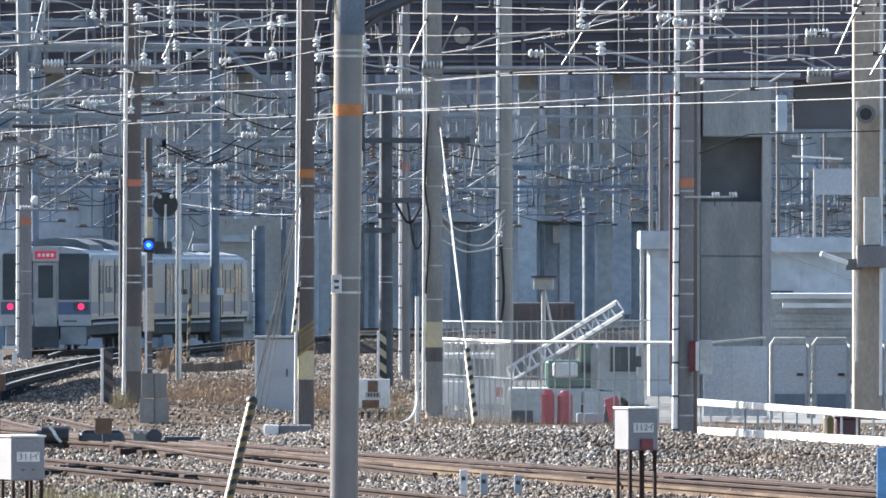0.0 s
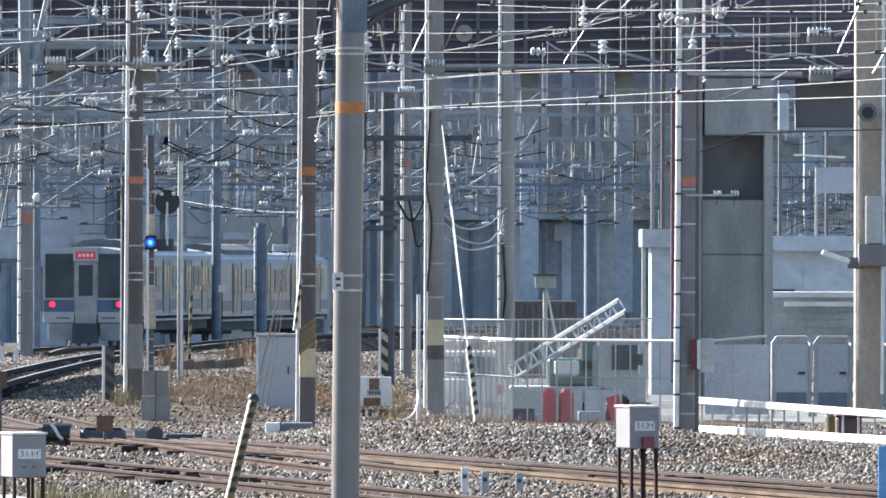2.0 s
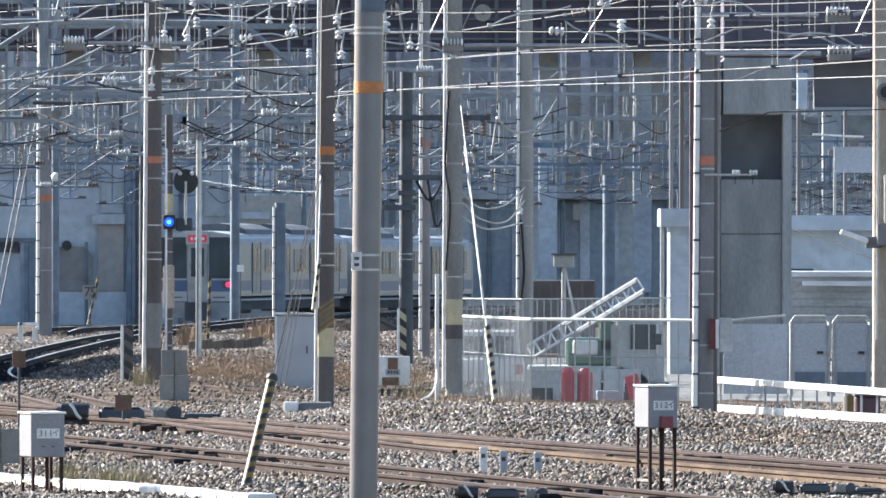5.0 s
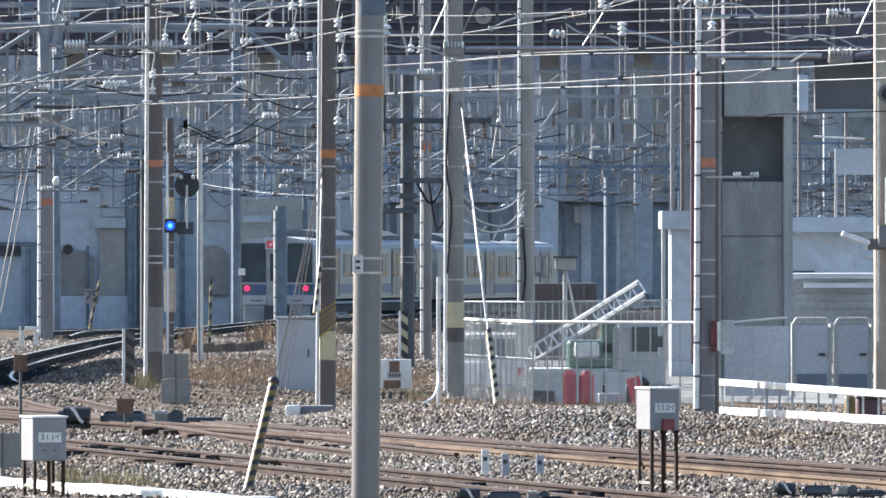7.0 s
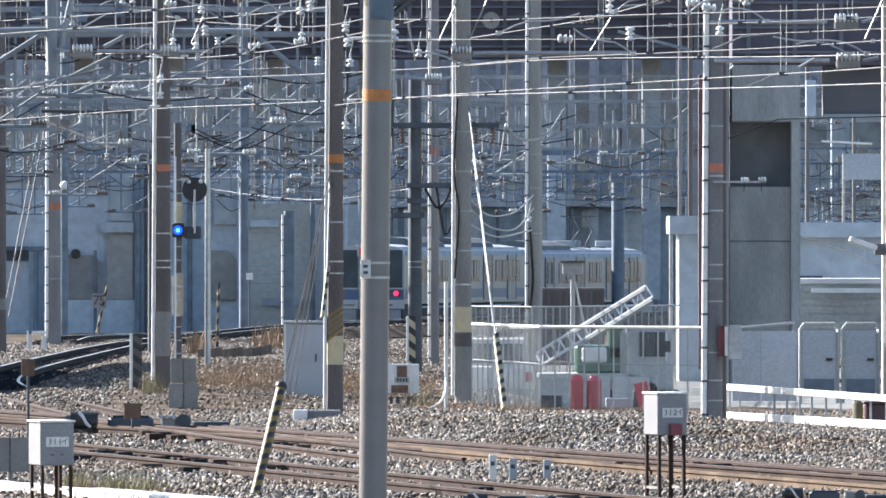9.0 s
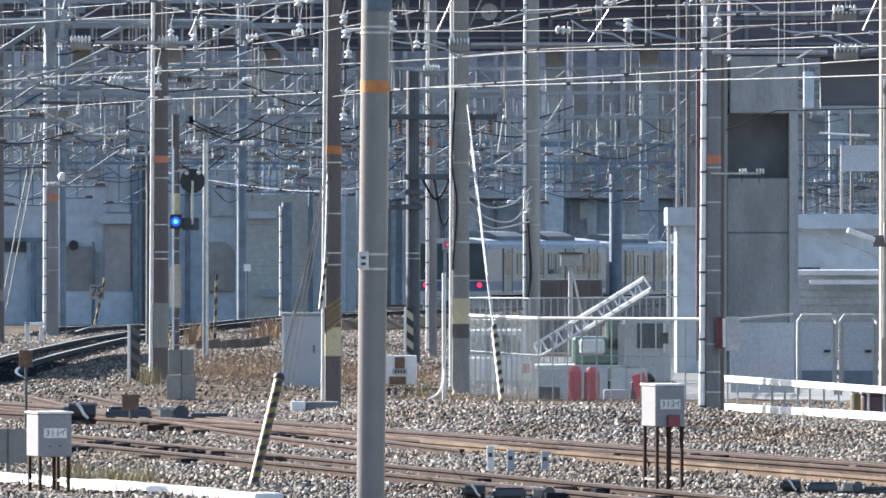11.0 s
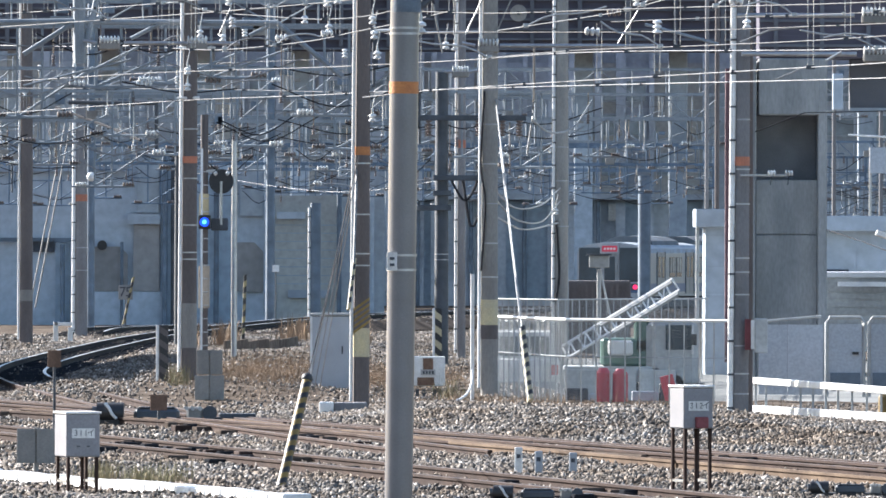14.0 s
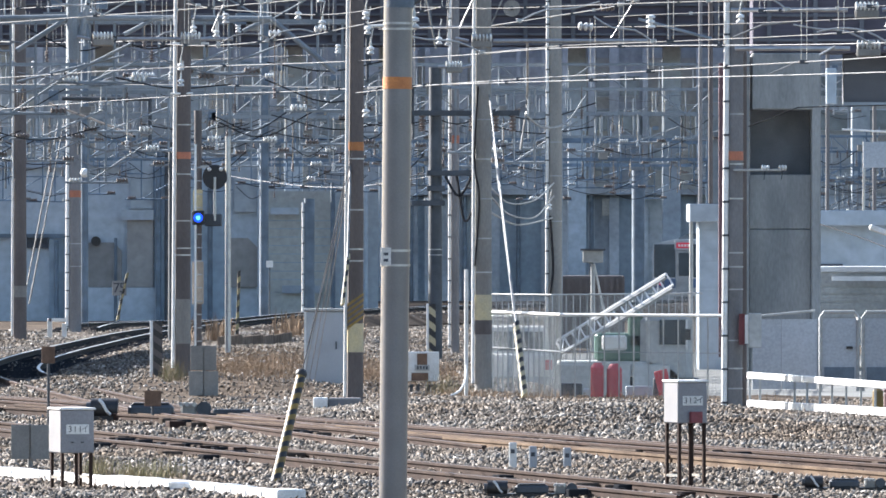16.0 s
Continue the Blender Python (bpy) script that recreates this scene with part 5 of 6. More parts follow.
def small_car():
    t = thing("parked_car", 0.515, 175, -0.46, "white parked van seen through the fence", "car")
    bm = bmesh.new()
    box(bm, (0, 0, 0.62), (1.5, 3.2, 0.65))
    bevelled(bm, 0.09, 2)
    part("body", bm, WHITE, t, "white body", smooth=True)
    bm = bmesh.new()
    v = box(bm, (0, 0.1, 1.2), (1.4, 2.6, 0.6))
    for q in v:
        if q.co.z > 1.2:
            q.co.x *= 0.84
            q.co.y *= 0.86
    bevelled(bm, 0.06, 2)
    part("cabin", bm, WHITE, t, smooth=True)
    boxpart("rear_window", (0, -1.17, 1.2), (1.05, 0.06, 0.4), GLASS, t, "dark window")
    for s in (-1, 1):
        boxpart("tail_light", (s * 0.64, -1.6, 0.72), (0.14, 0.05, 0.2), RED, t, "red tail light")
        for yy in (-0.95, 1.0):
            rodpart("wheel", (s * 0.62, yy, 0.29), (s * 0.76, yy, 0.29), 0.29, TYRE, t, seg=16)
    boxpart("bumper", (0, -1.6, 0.4), (1.4, 0.08, 0.16), CABGREY, t)


small_car()

for px, hh in ((1.915, 0.62), (2.224, 0.6)):
    t = thing("extinguisher_cover", px, 154, ground_z(px, 154), "red rounded cover standing behind the fence", "cover", "red covers")
    bm = bmesh.new()
    rod(bm, (0, 0, 0), (0, 0, hh * 0.84), 0.145, 0.14, 18)
    part("body", bm, RED, t, "bright red body", smooth=True)
    bm = bmesh.new()
    rod(bm, (0, 0, hh * 0.84), (0, 0, hh), 0.14, 0.07, 18)
    part("cap", bm, RED, t, smooth=True)
t = thing("red_barrier", 3.38, 160, -0.46, "leaning red sheet barrier behind the fence", "barrier")
boxpart("sheet", (0, 0, 0.42), (0.257, 0.05, 0.84), RED, t, bev=0.01).rotation_euler = (0, radians(-14), 0)
t = thing("storage_crates", 2.792, 161, -0.46, "dark grey crates and hoses in the yard", "crate")
for i, (o, w, h) in enumerate(((0, 0.5, 0.5), (0.45, 0.35, 0.65), (-0.85, 0.4, 0.45), (-1.3, 0.45, 0.55))):
    boxpart("crate", (o, 0.1 * i, h / 2), (w, 0.4, h), DARKPOLE if i % 2 else CABGREY, t, bev=0.02)
t = thing("shipping_container", 2.975, 250, -0.3, "rust brown container beyond the rear fence", "container")
boxpart("body", (0, 1.2, 1.0), (1.872, 2.4, 2.15), BROWNPOLE, t, "rust brown corrugated body", bev=0.03)
for i in range(11):
    boxpart("corrugation", (-0.9 + 0.18 * i, -0.02, 1.0), (0.07, 0.05, 1.95), BROWNPOLE, t)
t = thing("site_light", 2.558, 215, 0, "pale floodlight box on a braced post", "lamp")
rodpart("post", (0, 0, 0), (0, 0, 2.225), 0.06, SIDING, t)
rodpart("stay", (0.45, 0, 0.3), (0.02, 0, 2.225), 0.03, SIDING, t)
boxpart("lamp_head", (0, 0, 2.412), (0.517, 0.3, 0.316), SIDING, t, "pale lamp head", bev=0.02)
boxpart("lamp_hood", (0.0, -0.05, 2.584), (0.632, 0.4, 0.05), DARKPOLE, t)


# ---------- signal ----------
def signal():
    y = 190
    t = thing("colour_signal", -6.617, y, ground_z(-9, 190) - 0.1, "line-side signal showing a blue lamp on a brown post", "signal")
    rodpart("post", (0, 0, 0), (0, 0, 5.785), 0.09, BROWNPOLE, t, "brown post")
    rodpart("ladder_rail", (-0.051, -0.25, 0.3), (-0.051, -0.25, 5.023), 0.028, WHITE, t, "bright climbing rail", seg=6)
    for i in range(14):
        z = 0.6 + 0.3 * i
        rodpart("climbing_rung", (-0.051, -0.25, z), (0.102, -0.25, z), 0.014, GALV, t, seg=5)
    head = boxpart("lamp_case", (0.013, -0.2, 3.372), (0.279, 0.2, 0.318), BLACK, t, "black lamp case", bev=0.02)
    rodpart("lamp", (0.013, -0.31, 3.372), (0.013, -0.305, 3.372), 0.102, SIGNALBLUE, head, "lit blue lamp", seg=20)
    rodpart("lamp_core", (0.013, -0.318, 3.372), (0.013, -0.312, 3.372), 0.046, SIGNALCORE, head, seg=16)
    boxpart("relay_case", (0.343, 0, 3.321), (0.381, 0.2, 0.279), DARKPOLE, t, "dark relay case", bev=0.02)
    boxpart("type_plate", (0, -0.12, 3.753), (0.216, 0.02, 0.508), FADEYELLOW, t, "faded yellow plate")
    boxpart("lower_case", (0, -0.05, 1.911), (0.254, 0.12, 0.953), TOWERCON, t, "tan cable case", bev=0.01)
    disc = rodpart("round_backboard", (0.381, -0.1, 4.286), (0.381, -0.06, 4.286), 0.279, BLACK, t, "black round backboard", seg=28)
    boxpart("backboard_arm", (0.229, -0.05, 4.515), (0.457, 0.05, 0.06), GALV, t)
    for o in (0.254, 0.521):
        ball_bm = bmesh.new()
        ball(ball_bm, (o, -0.16, 4.464), 0.05)
        part("lamp_lens", ball_bm, INSUL, disc, smooth=True)
    rodpart("backboard_post", (0.381, -0.12, 4.286), (0.381, -0.12, 3.308), 0.03, GALV, t)


signal()


# ---------- striped guy-wire covers ----------
def striped(a, b, r, n, label, mats=None, w=None):
    """A guy-wire cover in black and yellow rings, from a to b."""
    a, b = Vector(a), Vector(b)
    t = thing("guy_cover", a.x, a.y, a.z, label, "guy cover", "striped guy-wire covers")
    mats = mats or (YELLOW, BLACK)
    d = b - a
    # spiral stripes as short slanted collars
    q = Vector((0, 0, 1)).rotation_difference(d)
    L = d.length
    seg = 14
    for i in range(n):
        bm = bmesh.new()
        z0, z1 = L * i / n, L * (i + 1) / n
        slant = 0.7 * r
        rings = []
        for z in (z0, z1):
            rings.append([bm.verts.new(q @ Vector((r * math.cos(u), r * math.sin(u), z + slant * math.cos(u)))) for u in (2 * math.pi * j / seg for j in range(seg))])
        for j in range(seg):
            bm.faces.new((rings[0][j], rings[0][(j + 1) % seg], rings[1][(j + 1) % seg], rings[1][j]))
        bm.faces.new(rings[0][::-1])
        bm.faces.new(rings[1])
        part("stripe", bm, mats[i % 2], t, smooth=True)
    return t


striped((-2.529, 98, -0.05), (-2.237, 99, 1.232), 0.056, 21, "black and yellow spiral guy-wire cover before the rails")
knob = bmesh.new()
ball(knob, (0, 0, 0), 0.07, 12)
tagged(part("clamp_knob", knob, BLACK, smooth=True), "black clamp knob on top of the striped cover", "clamp").location = (-2.237, 99, 1.24)
wire(((-2.237, 99, 1.232), (-2.387, 144, 4.311)), 0.006, "thin stay wire from the striped cover to the pole", mat=DARKWIRE)
wire(((-2.23, 99, 1.258), (-2.406, 144, 4.003)), 0.006, "thin stay wire from the striped cover to the pole", mat=DARKWIRE)
striped((0.572, 150, 0.05), (0.424, 151, 1.336), 0.06, 16, "black and yellow guy-wire cover beside the fence", (FADEYELLOW, BLACK))
wire(((0.424, 151, 1.336), (-0.064, 160, 5.613)), 0.014, "pale stay wire down from the concrete pole")
wire(((0.384, 151, 1.538), (0, 160, 4.832)), 0.012, "pale stay wire down from the concrete pole")
striped((-2.533, 143, 1.72), (-2.448, 143.6, 2.56), 0.035, 9, "striped cable cover beside the brown pole", (FADEYELLOW, BLACK))
wire(((-2.447, 143, 2.513), (-2.416, 144, 4.196)), 0.02, "pale cable down the brown pole")
striped((-7.1, 235, 0), (-7.038, 235, 1.967), 0.045, 12, "striped guy-wire cover beside the running line", (DULLYELLOW, BLACK))
striped((-14.647, 330, -0.3), (-14.25, 330, 1.543), 0.05, 9, "striped guy-wire cover beside the far wall", (DULLYELLOW, BLACK))
for o in (0, 9, 18):
    wire(((-3.62 + 0.012 * o, 160.5, -0.02), (-2.425 + 0.003 * o, 144, 4.293)), 0.008, "thin pale stay wire beside the brown pole")


striped((-2.339, 144, 1.385), (-2.339, 144, 1.818), 0.147, 9, "yellow and brown hazard wrap round the pole", (YELLOW, BROWNPOLE))


def marker_post(x, y, z1, w, mat, label, striped_face=True):
    t = thing("marker_post", x, y, ground_z(x, y) - 0.05, label, "marker post")
    h = z1 - ground_z(x, y) + 0.05
    boxpart("stake", (-w / 2, 0, h / 2), (0.055, 0.055, h), WHITE, t, "white stake", bev=0.008)
    if striped_face:
        n = 9
        for i in range(n):
            z0, z1, sh = h * i / n, h * (i + 1) / n, 0.12
            bm = bmesh.new()
            q = [bm.verts.new((x, y, min(h, z))) for y in (-0.02, 0.02) for x, z in ((-w * 0.3, z0 + sh), (w * 0.8, z0), (w * 0.8, z1), (-w * 0.3, z1 + sh))]
            for f in ((0, 1, 2, 3), (7, 6, 5, 4), (0, 4, 5, 1), (1, 5, 6, 2), (2, 6, 7, 3), (3, 7, 4, 0)):
                bm.faces.new([q[k] for k in f])
            part("stripe", bm, mat if i % 2 else BLACK, t)
    return t


marker_post(-6.374, 160, 1.281, 0.16, BROWNPOLE, "dark striped barrier board beside a white stake")
marker_post(-1.399, 192, 1.375, 0.14, FADEYELLOW, "black and yellow marker board beside the pole")


# ---------- trackside gear ----------
def point_machine(x, y, label, size=1.0):
    t = thing("point_machine", x, y, 0, label, "point machine", "point machines")
    t.scale = (size, size, size)
    boxpart("sleeper_plate", (0.5, 0, 0.0), (2.2, 0.5, 0.08), BLACK, t)
    boxpart("motor_case", (0.2, 0, 0.11), (0.62, 0.36, 0.17), DARKPOLE, t, "dark cast motor case", bev=0.04)
    boxpart("case_lid", (0.2, 0, 0.205), (0.5, 0.3, 0.03), BLACK, t, bev=0.01)
    rodpart("motor_drum", (-0.62, -0.1, 0.15), (-0.25, -0.1, 0.13), 0.13, BLACK, t, "black motor drum", r1=0.15, seg=18)
    rodpart("drum_cap", (-0.68, -0.1, 0.15), (-0.62, -0.1, 0.15), 0.08, DARKPOLE, t, seg=14)
    bm = bmesh.new()
    tube(bm, spline([(-0.5, -0.24, 0.27), (-0.44, -0.27, 0.2), (-0.4, -0.28, 0.12), (-0.34, -0.27, 0.06)], 0.04), 0.022, 6)
    part("hose", bm, WHITE, t, "short pale hose", smooth=True)
    boxpart("gear_case", (0.72, 0, 0.12), (0.22, 0.4, 0.2), PLATEGREY, t, "grey gear case", bev=0.03)
    rodpart("crank_disc", (0.93, -0.2, 0.14), (0.93, -0.12, 0.14), 0.1, DARKPOLE, t, seg=16)
    for i in range(3):
        rodpart("drive_rod", (0.85, -0.12 + 0.12 * i, 0.06), (1.75, 0.0 + 0.12 * i, 0.05), 0.025, BLACK, t)
    for o in (0.62, 0.7, 0.8):
        rodpart("bolt", (o, -0.2, 0.2), (o, -0.24, 0.2), 0.03, GALV, t, seg=8)
    boxpart("rod_cover", (1.3, 0.1, 0.1), (0.5, 0.3, 0.06), DARKPOLE, t, bev=0.01)


point_machine(-5.6, 133, "black cast point machine beside the switch rails", 1.15)
point_machine(3.869, 95.5, "dark point machine in the ballast", 0.55)
point_machine(0.317, 93, "dark point machine before the rails", 0.6)


def plate_on_stake(x, y, z0, z1, w, mat, label, text=""):
    t = thing("plate_sign", x, y, ground_z(x, y) - 0.1, label, "sign")
    g = ground_z(x, y) - 0.1
    rodpart("stake", (0, 0.03, 0), (0, 0.03, z1 - g), 0.022, DARKPOLE, t)
    p = boxpart("plate", (0, 0, (z0 + z1) / 2 - g), (w, 0.02, z1 - z0), mat, t, bev=0.006)
    for i, ch in enumerate(text):
        lettering(ch, (z1 - z0) * 0.95, ((i - 0.5) * w * 0.42, -0.014, (z0 + z1) / 2 - g), p, BARDARK)
    return t


plate_on_stake(-5.263, 131, 0.234, 0.479, 0.263, BROWNPLATE, "rusty brown plate on a short stake")
plate_on_stake(-6.725, 128, 0.943, 1.2, 0.205, BROWNPLATE, "rusty brown plate on a black stake")
plate_on_stake(-14.559, 330, 0.66, 1.234, 0.551, WALLBROWN, "weathered grey speed board before the far wall", "75")
plate_on_stake(-7.849, 298, 1.864, 2.103, 0.239, WHITE, "small white plate on the blue pole")
t = thing("concrete_block", -2.564, 141, 0, "grey concrete foundation block with a white end", "block")
boxpart("block", (0.1, 0.2, 0.06), (0.55, 0.5, 0.24), CONCRETE, t, bev=0.02)
boxpart("white_end", (-0.3, -0.05, 0.07), (0.24, 0.4, 0.24), WHITE, t, "white painted end", bev=0.015)
for px, z1, m in ((0.255, 0.299, WHITE), (0.505, 0.252, CABGREY), (0.932, 0.235, CABGREY)):
    t = thing("track_marker", px, 105, -0.15, "small weathered kilometre stake in the ballast", "marker post", "small stakes in the ballast")
    boxpart("stake", (0, 0, (z1 + 0.15) / 2), (0.1, 0.07, z1 + 0.15), m, t, bev=0.012)
    boxpart("mark", (0, -0.037, z1 * 0.8 + 0.1), (0.05, 0.006, 0.05), BARDARK, t)
t = thing("blue_board", 4.941, 95, -0.3, "bright blue board standing beside the track", "board")
boxpart("board", (0.06, 0, 0.482 + 0.3), (0.254, 0.04, 0.61), SIGNBLUE, t, bev=0.008)
boxpart("post", (0.1, 0.05, 0.4), (0.05, 0.05, 0.9), GALV, t)


def white_trough():
    a, b = Vector((-7.049, 104, -0.02)), Vector((-2.189, 92.5, -0.04))
    t = thing("cable_trough", 0, 0, 0, "white painted concrete cable trough with lids", "trough")
    d = b - a
    ang = math.atan2(d.y, d.x)
    n = 26
    bm = bmesh.new()
    box(bm, (0, 0, 0), (d.length / n - 0.02, 0.34, 0.22))
    bevelled(bm, 0.015)
    me = bpy.data.meshes.new("trough_lid")
    bm.to_mesh(me)
    bm.free()
    me.materials.append(WHITE)
    for i in range(n):
        p = a.lerp(b, (i + 0.5) / n)
        ob = new("trough_lid", me)
        ob.parent = t
        ob.matrix_basis = Matrix.Translation(p + Vector((0, 0, random.uniform(-0.015, 0.015)))) @ Matrix.Rotation(ang + random.uniform(-0.02, 0.02), 4, "Z")


white_trough()
railway(straight(-7.049, 101, -2.782, 86, 0.0), "rusty near siding at the yard edge", RUST, RAILTOP)
# switch blades and closure rails of the turnout
tr = thing("turnout_rails", 0, 0, 0, "rusty switch blades and check rails of the turnout", "turnout", kind="structure")
for a, b in (((-9.98, 143), (-1.327, 121)), ((-7.899, 140), (0.872, 112.5)), ((-0.657, 117), (5.817, 95)), ((-4.271, 132), (2.26, 107))):
    bm = bmesh.new()
    rail_mesh(bm, straight(*a, *b, 0.095, 1.0), 0)
    ob = part("switch_rail", bm, TANRAIL if a[0] > -1 or a[1] == 132 else RUST, tr)
    ob.data.materials.append(TANRAIL)
rng = random.Random(12)
for i in range(150):
    f = rng.random()
    side = rng.choice((-0.75, -0.36, 0.36, 0.75, 0.1))
    x0, y0, x1, y1 = rng.choice(((-10.608, 152, 6.123, 100), (-8.419, 128, 2.503, 90), (-7.899, 140, 0.872, 112.5)))
    dx, dy = x1 - x0, y1 - y0
    ln = math.hypot(dx, dy)
    boxpart("slide_plate", (x0 + dx * f - dy / ln * side, y0 + dy * f + dx / ln * side, 0.0), (rng.uniform(0.12, 0.35), rng.uniform(0.1, 0.3), rng.uniform(0.08, 0.16)), (BLACKTIMBER, RUST, SLEEPER)[rng.randrange(3)], tr, turn=math.atan2(dy, dx), bev=0.01)
boxpart("crossing_timber", (1.617, 112, 0.0), (1.9, 0.3, 0.12), SLEEPER, tr, "pale worn timber", bev=0.02, turn=radians(-65))
boxpart("crossing_timber", (-3.012, 131, 0.0), (1.6, 0.4, 0.16), SLEEPER, tr, bev=0.02, turn=radians(-60))


# ---------- arms, insulators and hanging gear ----------
def cantilever(x0, x1, y, z, xi, label, flip=1):
    """A horizontal arm with a ribbed insulator and a drop bracket."""
    t = thing("cantilever_arm", 0, y, 0, label, "cantilever", "cantilever arms")
    rodpart("arm_tube", (x0, 0, z), (x1, 0, z), 0.04, GALV, t, "grey arm tube")
    bm = bmesh.new()
    ribbed(bm, (xi - 0.2, 0, z + 0.06), (xi + 0.2, 0, z + 0.06), 0.035, 0.085, 6)
    part("insulator", bm, INSUL, t, "white ribbed insulator", smooth=True)
    boxpart("insulator_base", (xi, 0.02, z - 0.06), (0.4, 0.14, 0.16), PALEPOLE, t, bev=0.03)
    bm = bmesh.new()
    rod(bm, (xi + 0.25 * flip, 0, z), (xi + 0.5 * flip, 0, z + 0.05), 0.03)
    part("end_fitting", bm, GALV, t)
    return t


cantilever(3.912, 5.835, 138.9, 6.6, 6.151, "grey arm with a white ribbed insulator on the pole")
cantilever(3.977, 5.863, 138.7, 5.959, 6.17, "grey lower arm with a white ribbed insulator")
cantilever(-5.898, -7.146, 160.9, 6.642, -7.415, "grey arm with a white ribbed insulator over the junction", -1)
cantilever(0.011, 2.952, 159.9, 6.586, -0.203, "long grey arm with a white ribbed insulator", -1)
cantilever(-1.283, -0.655, 199.9, 6.918, -0.909, "short arm with a white ribbed insulator")
cantilever(-5.962, -4.94, 160.86, 6.642, -5.747, "grey arm with fittings on the brown pole")

# small arm with two white insulators before the pier
t = thing("bracket_arm", 4.07, 138.82, 3.971, "short grey bracket arm with two white insulators on the pole", "bracket arm")
boxpart("arm", (0.279, 0, 0), (0.781, 0.05, 0.04), GALV, t, bev=0.006)
for o in (0.409, 0.725 - 0.03):
    bm = bmesh.new()
    ribbed(bm, (o - 0.07, 0, 0.035), (o + 0.07, 0, 0.035), 0.03, 0.05, 3)
    part("insulator", bm, INSUL, t, "white porcelain insulator", smooth=True)
    rodpart("drop_link", (o, 0, -0.01), (o - 0.02, 0, -0.16), 0.01, DARKPOLE, t)


# old boards that hold the ballast inside the curve
t = thing("timber_edging", 0, 0, 0, "low weathered timber edging along the ballast", "edging")
for i in range(7):
    a = Vector((-6.762, 209)).lerp(Vector((-5.616, 236)), i / 7)
    b = Vector((-6.762, 209)).lerp(Vector((-5.616, 236)), (i + 0.97) / 7)
    c, e = (a + b) / 2, b - a
    bm = bmesh.new()
    box(bm, (0, 0, 0), (e.length, 0.07, 0.34))
    bevelled(bm, 0.012)
    bmesh.ops.transform(bm, matrix=Matrix.Translation((c.x, c.y, ground_z(c.x, c.y) + 0.1 + 0.015 * math.sin(i * 2.3))) @ Matrix.Rotation(math.atan2(e.y, e.x), 4, "Z"), verts=bm.verts[:])
    part("board", bm, EDGEWOOD, t)


# unseen plain wall on the sunny side, added to shade the ballast bend
t = thing("shade_wall", -12.3, 182.5, 0, "unseen plain grey concrete wall added to shade the ballast", "wall", kind="structure")
boxpart("concrete_panel", (0, 0, 1.8), (0.25, 36, 3.9), WALLGREY, t, bev=0.02)


t = thing("cross_arms", 0, 199.82, 0, "dark cross arms with insulators and jumper cables", "cross arm")
for z, a, b in ((5.821, -1.925, 0.642), (4.404, -1.551, -0.321), (3.696, -1.925, -1.123), (4.043, -1.551, -1.123)):
    boxpart("arm", ((a + b) / 2, 0, z), (b - a, 0.14, 0.13), DARKPOLE, t, bev=0.01)
for px in (-0.481, 0.481, -1.658, 0.08):
    bm = bmesh.new()
    ribbed(bm, (px, -0.05, 5.781), (px, -0.05, 5.38), 0.04, 0.09, 5)
    part("insulator", bm, BROWNINS, t, "brown porcelain insulator", smooth=True)


def cable(pts, r, label, mat):
    t = thing("jumper_cable", 0, 0, 0, label, "cable", "jumper cables")
    bm = bmesh.new()
    tube(bm, spline(pts, 0.12), r, 6)
    part("strand", bm, mat, t, smooth=True)
    return t


cable([(0.663, 160, 6.575), (0.676, 163, 5.796), (0.673, 165, 5.635), (0.651, 165, 5.282), (0.551, 165, 4.598)], 0.022, "short pale hanging jumper cable", WIREMAT)
cable([(0.651, 165, 5.26), (1.01, 166, 5.03), (1.462, 167, 5.144), (1.864, 168, 5.697)], 0.02, "pale looping jumper cable", WIREMAT)
cable([(-0.043, 160, 3.816), (0.352, 170, 3.561), (0.965, 190, 3.727), (1.494, 204.9, 4.211)], 0.018, "pale sagging cable between the poles", WIREMAT)
cable([(-0.043, 160, 3.656), (0.352, 170, 3.334), (0.965, 190, 3.346), (1.494, 204.9, 3.896)], 0.018, "pale sagging cable between the poles", WIREMAT)
cable([(-0.043, 160, 3.345), (0.553, 180, 3.149), (1.453, 204.9, 3.362)], 0.02, "pale sagging cable between the poles", WIREMAT)
cable([(-0.276, 159.84, 5.723), (-0.34, 159.84, 4.341), (-0.255, 159.84, 3.597), (-0.329, 159.84, 2.322)], 0.02, "dark cable down the concrete pole", DARKWIRE)
cable([(-1.117, 199.84, 4.33), (-0.785, 199.84, 3.864), (-0.452, 199.84, 4.463), (-0.319, 199.84, 5.128)], 0.03, "dark jumper cable under the cross arms", DARKWIRE)
cable([(-0.851, 199.84, 4.396), (-0.652, 199.84, 3.266), (-0.386, 199.84, 3.798), (-0.186, 199.84, 4.729)], 0.03, "dark jumper cable under the cross arms", DARKWIRE)
cable([(-0.461, 150, 1.948), (-0.451, 150, 0.644), (-0.538, 149, 0.21), (-0.782, 148, 0.06)], 0.022, "white curved cable riser to the ground", WHITE)
cable([(1.391, 204.84, 3.414), (1.473, 204.84, 2.186), (1.391, 204.84, 1.505)], 0.03, "dark cable down the pale pole", DARKWIRE)
wire(((4.179, 138, 4.673), (4.991, 138, 4.986)), 0.009, "thin dark cable from the pole to the lintel", mat=DARKWIRE)
wire(((4.991, 138, 4.986), (7.573, 146, 5.172)), 0.009, "thin dark cable from the lintel to the column", mat=DARKWIRE)
cable([(6.602, 170, 3.141), (7.235, 165, 2.855), (7.28, 150, 2.579)], 0.01, "thin dark service cable to the column", DARKWIRE)
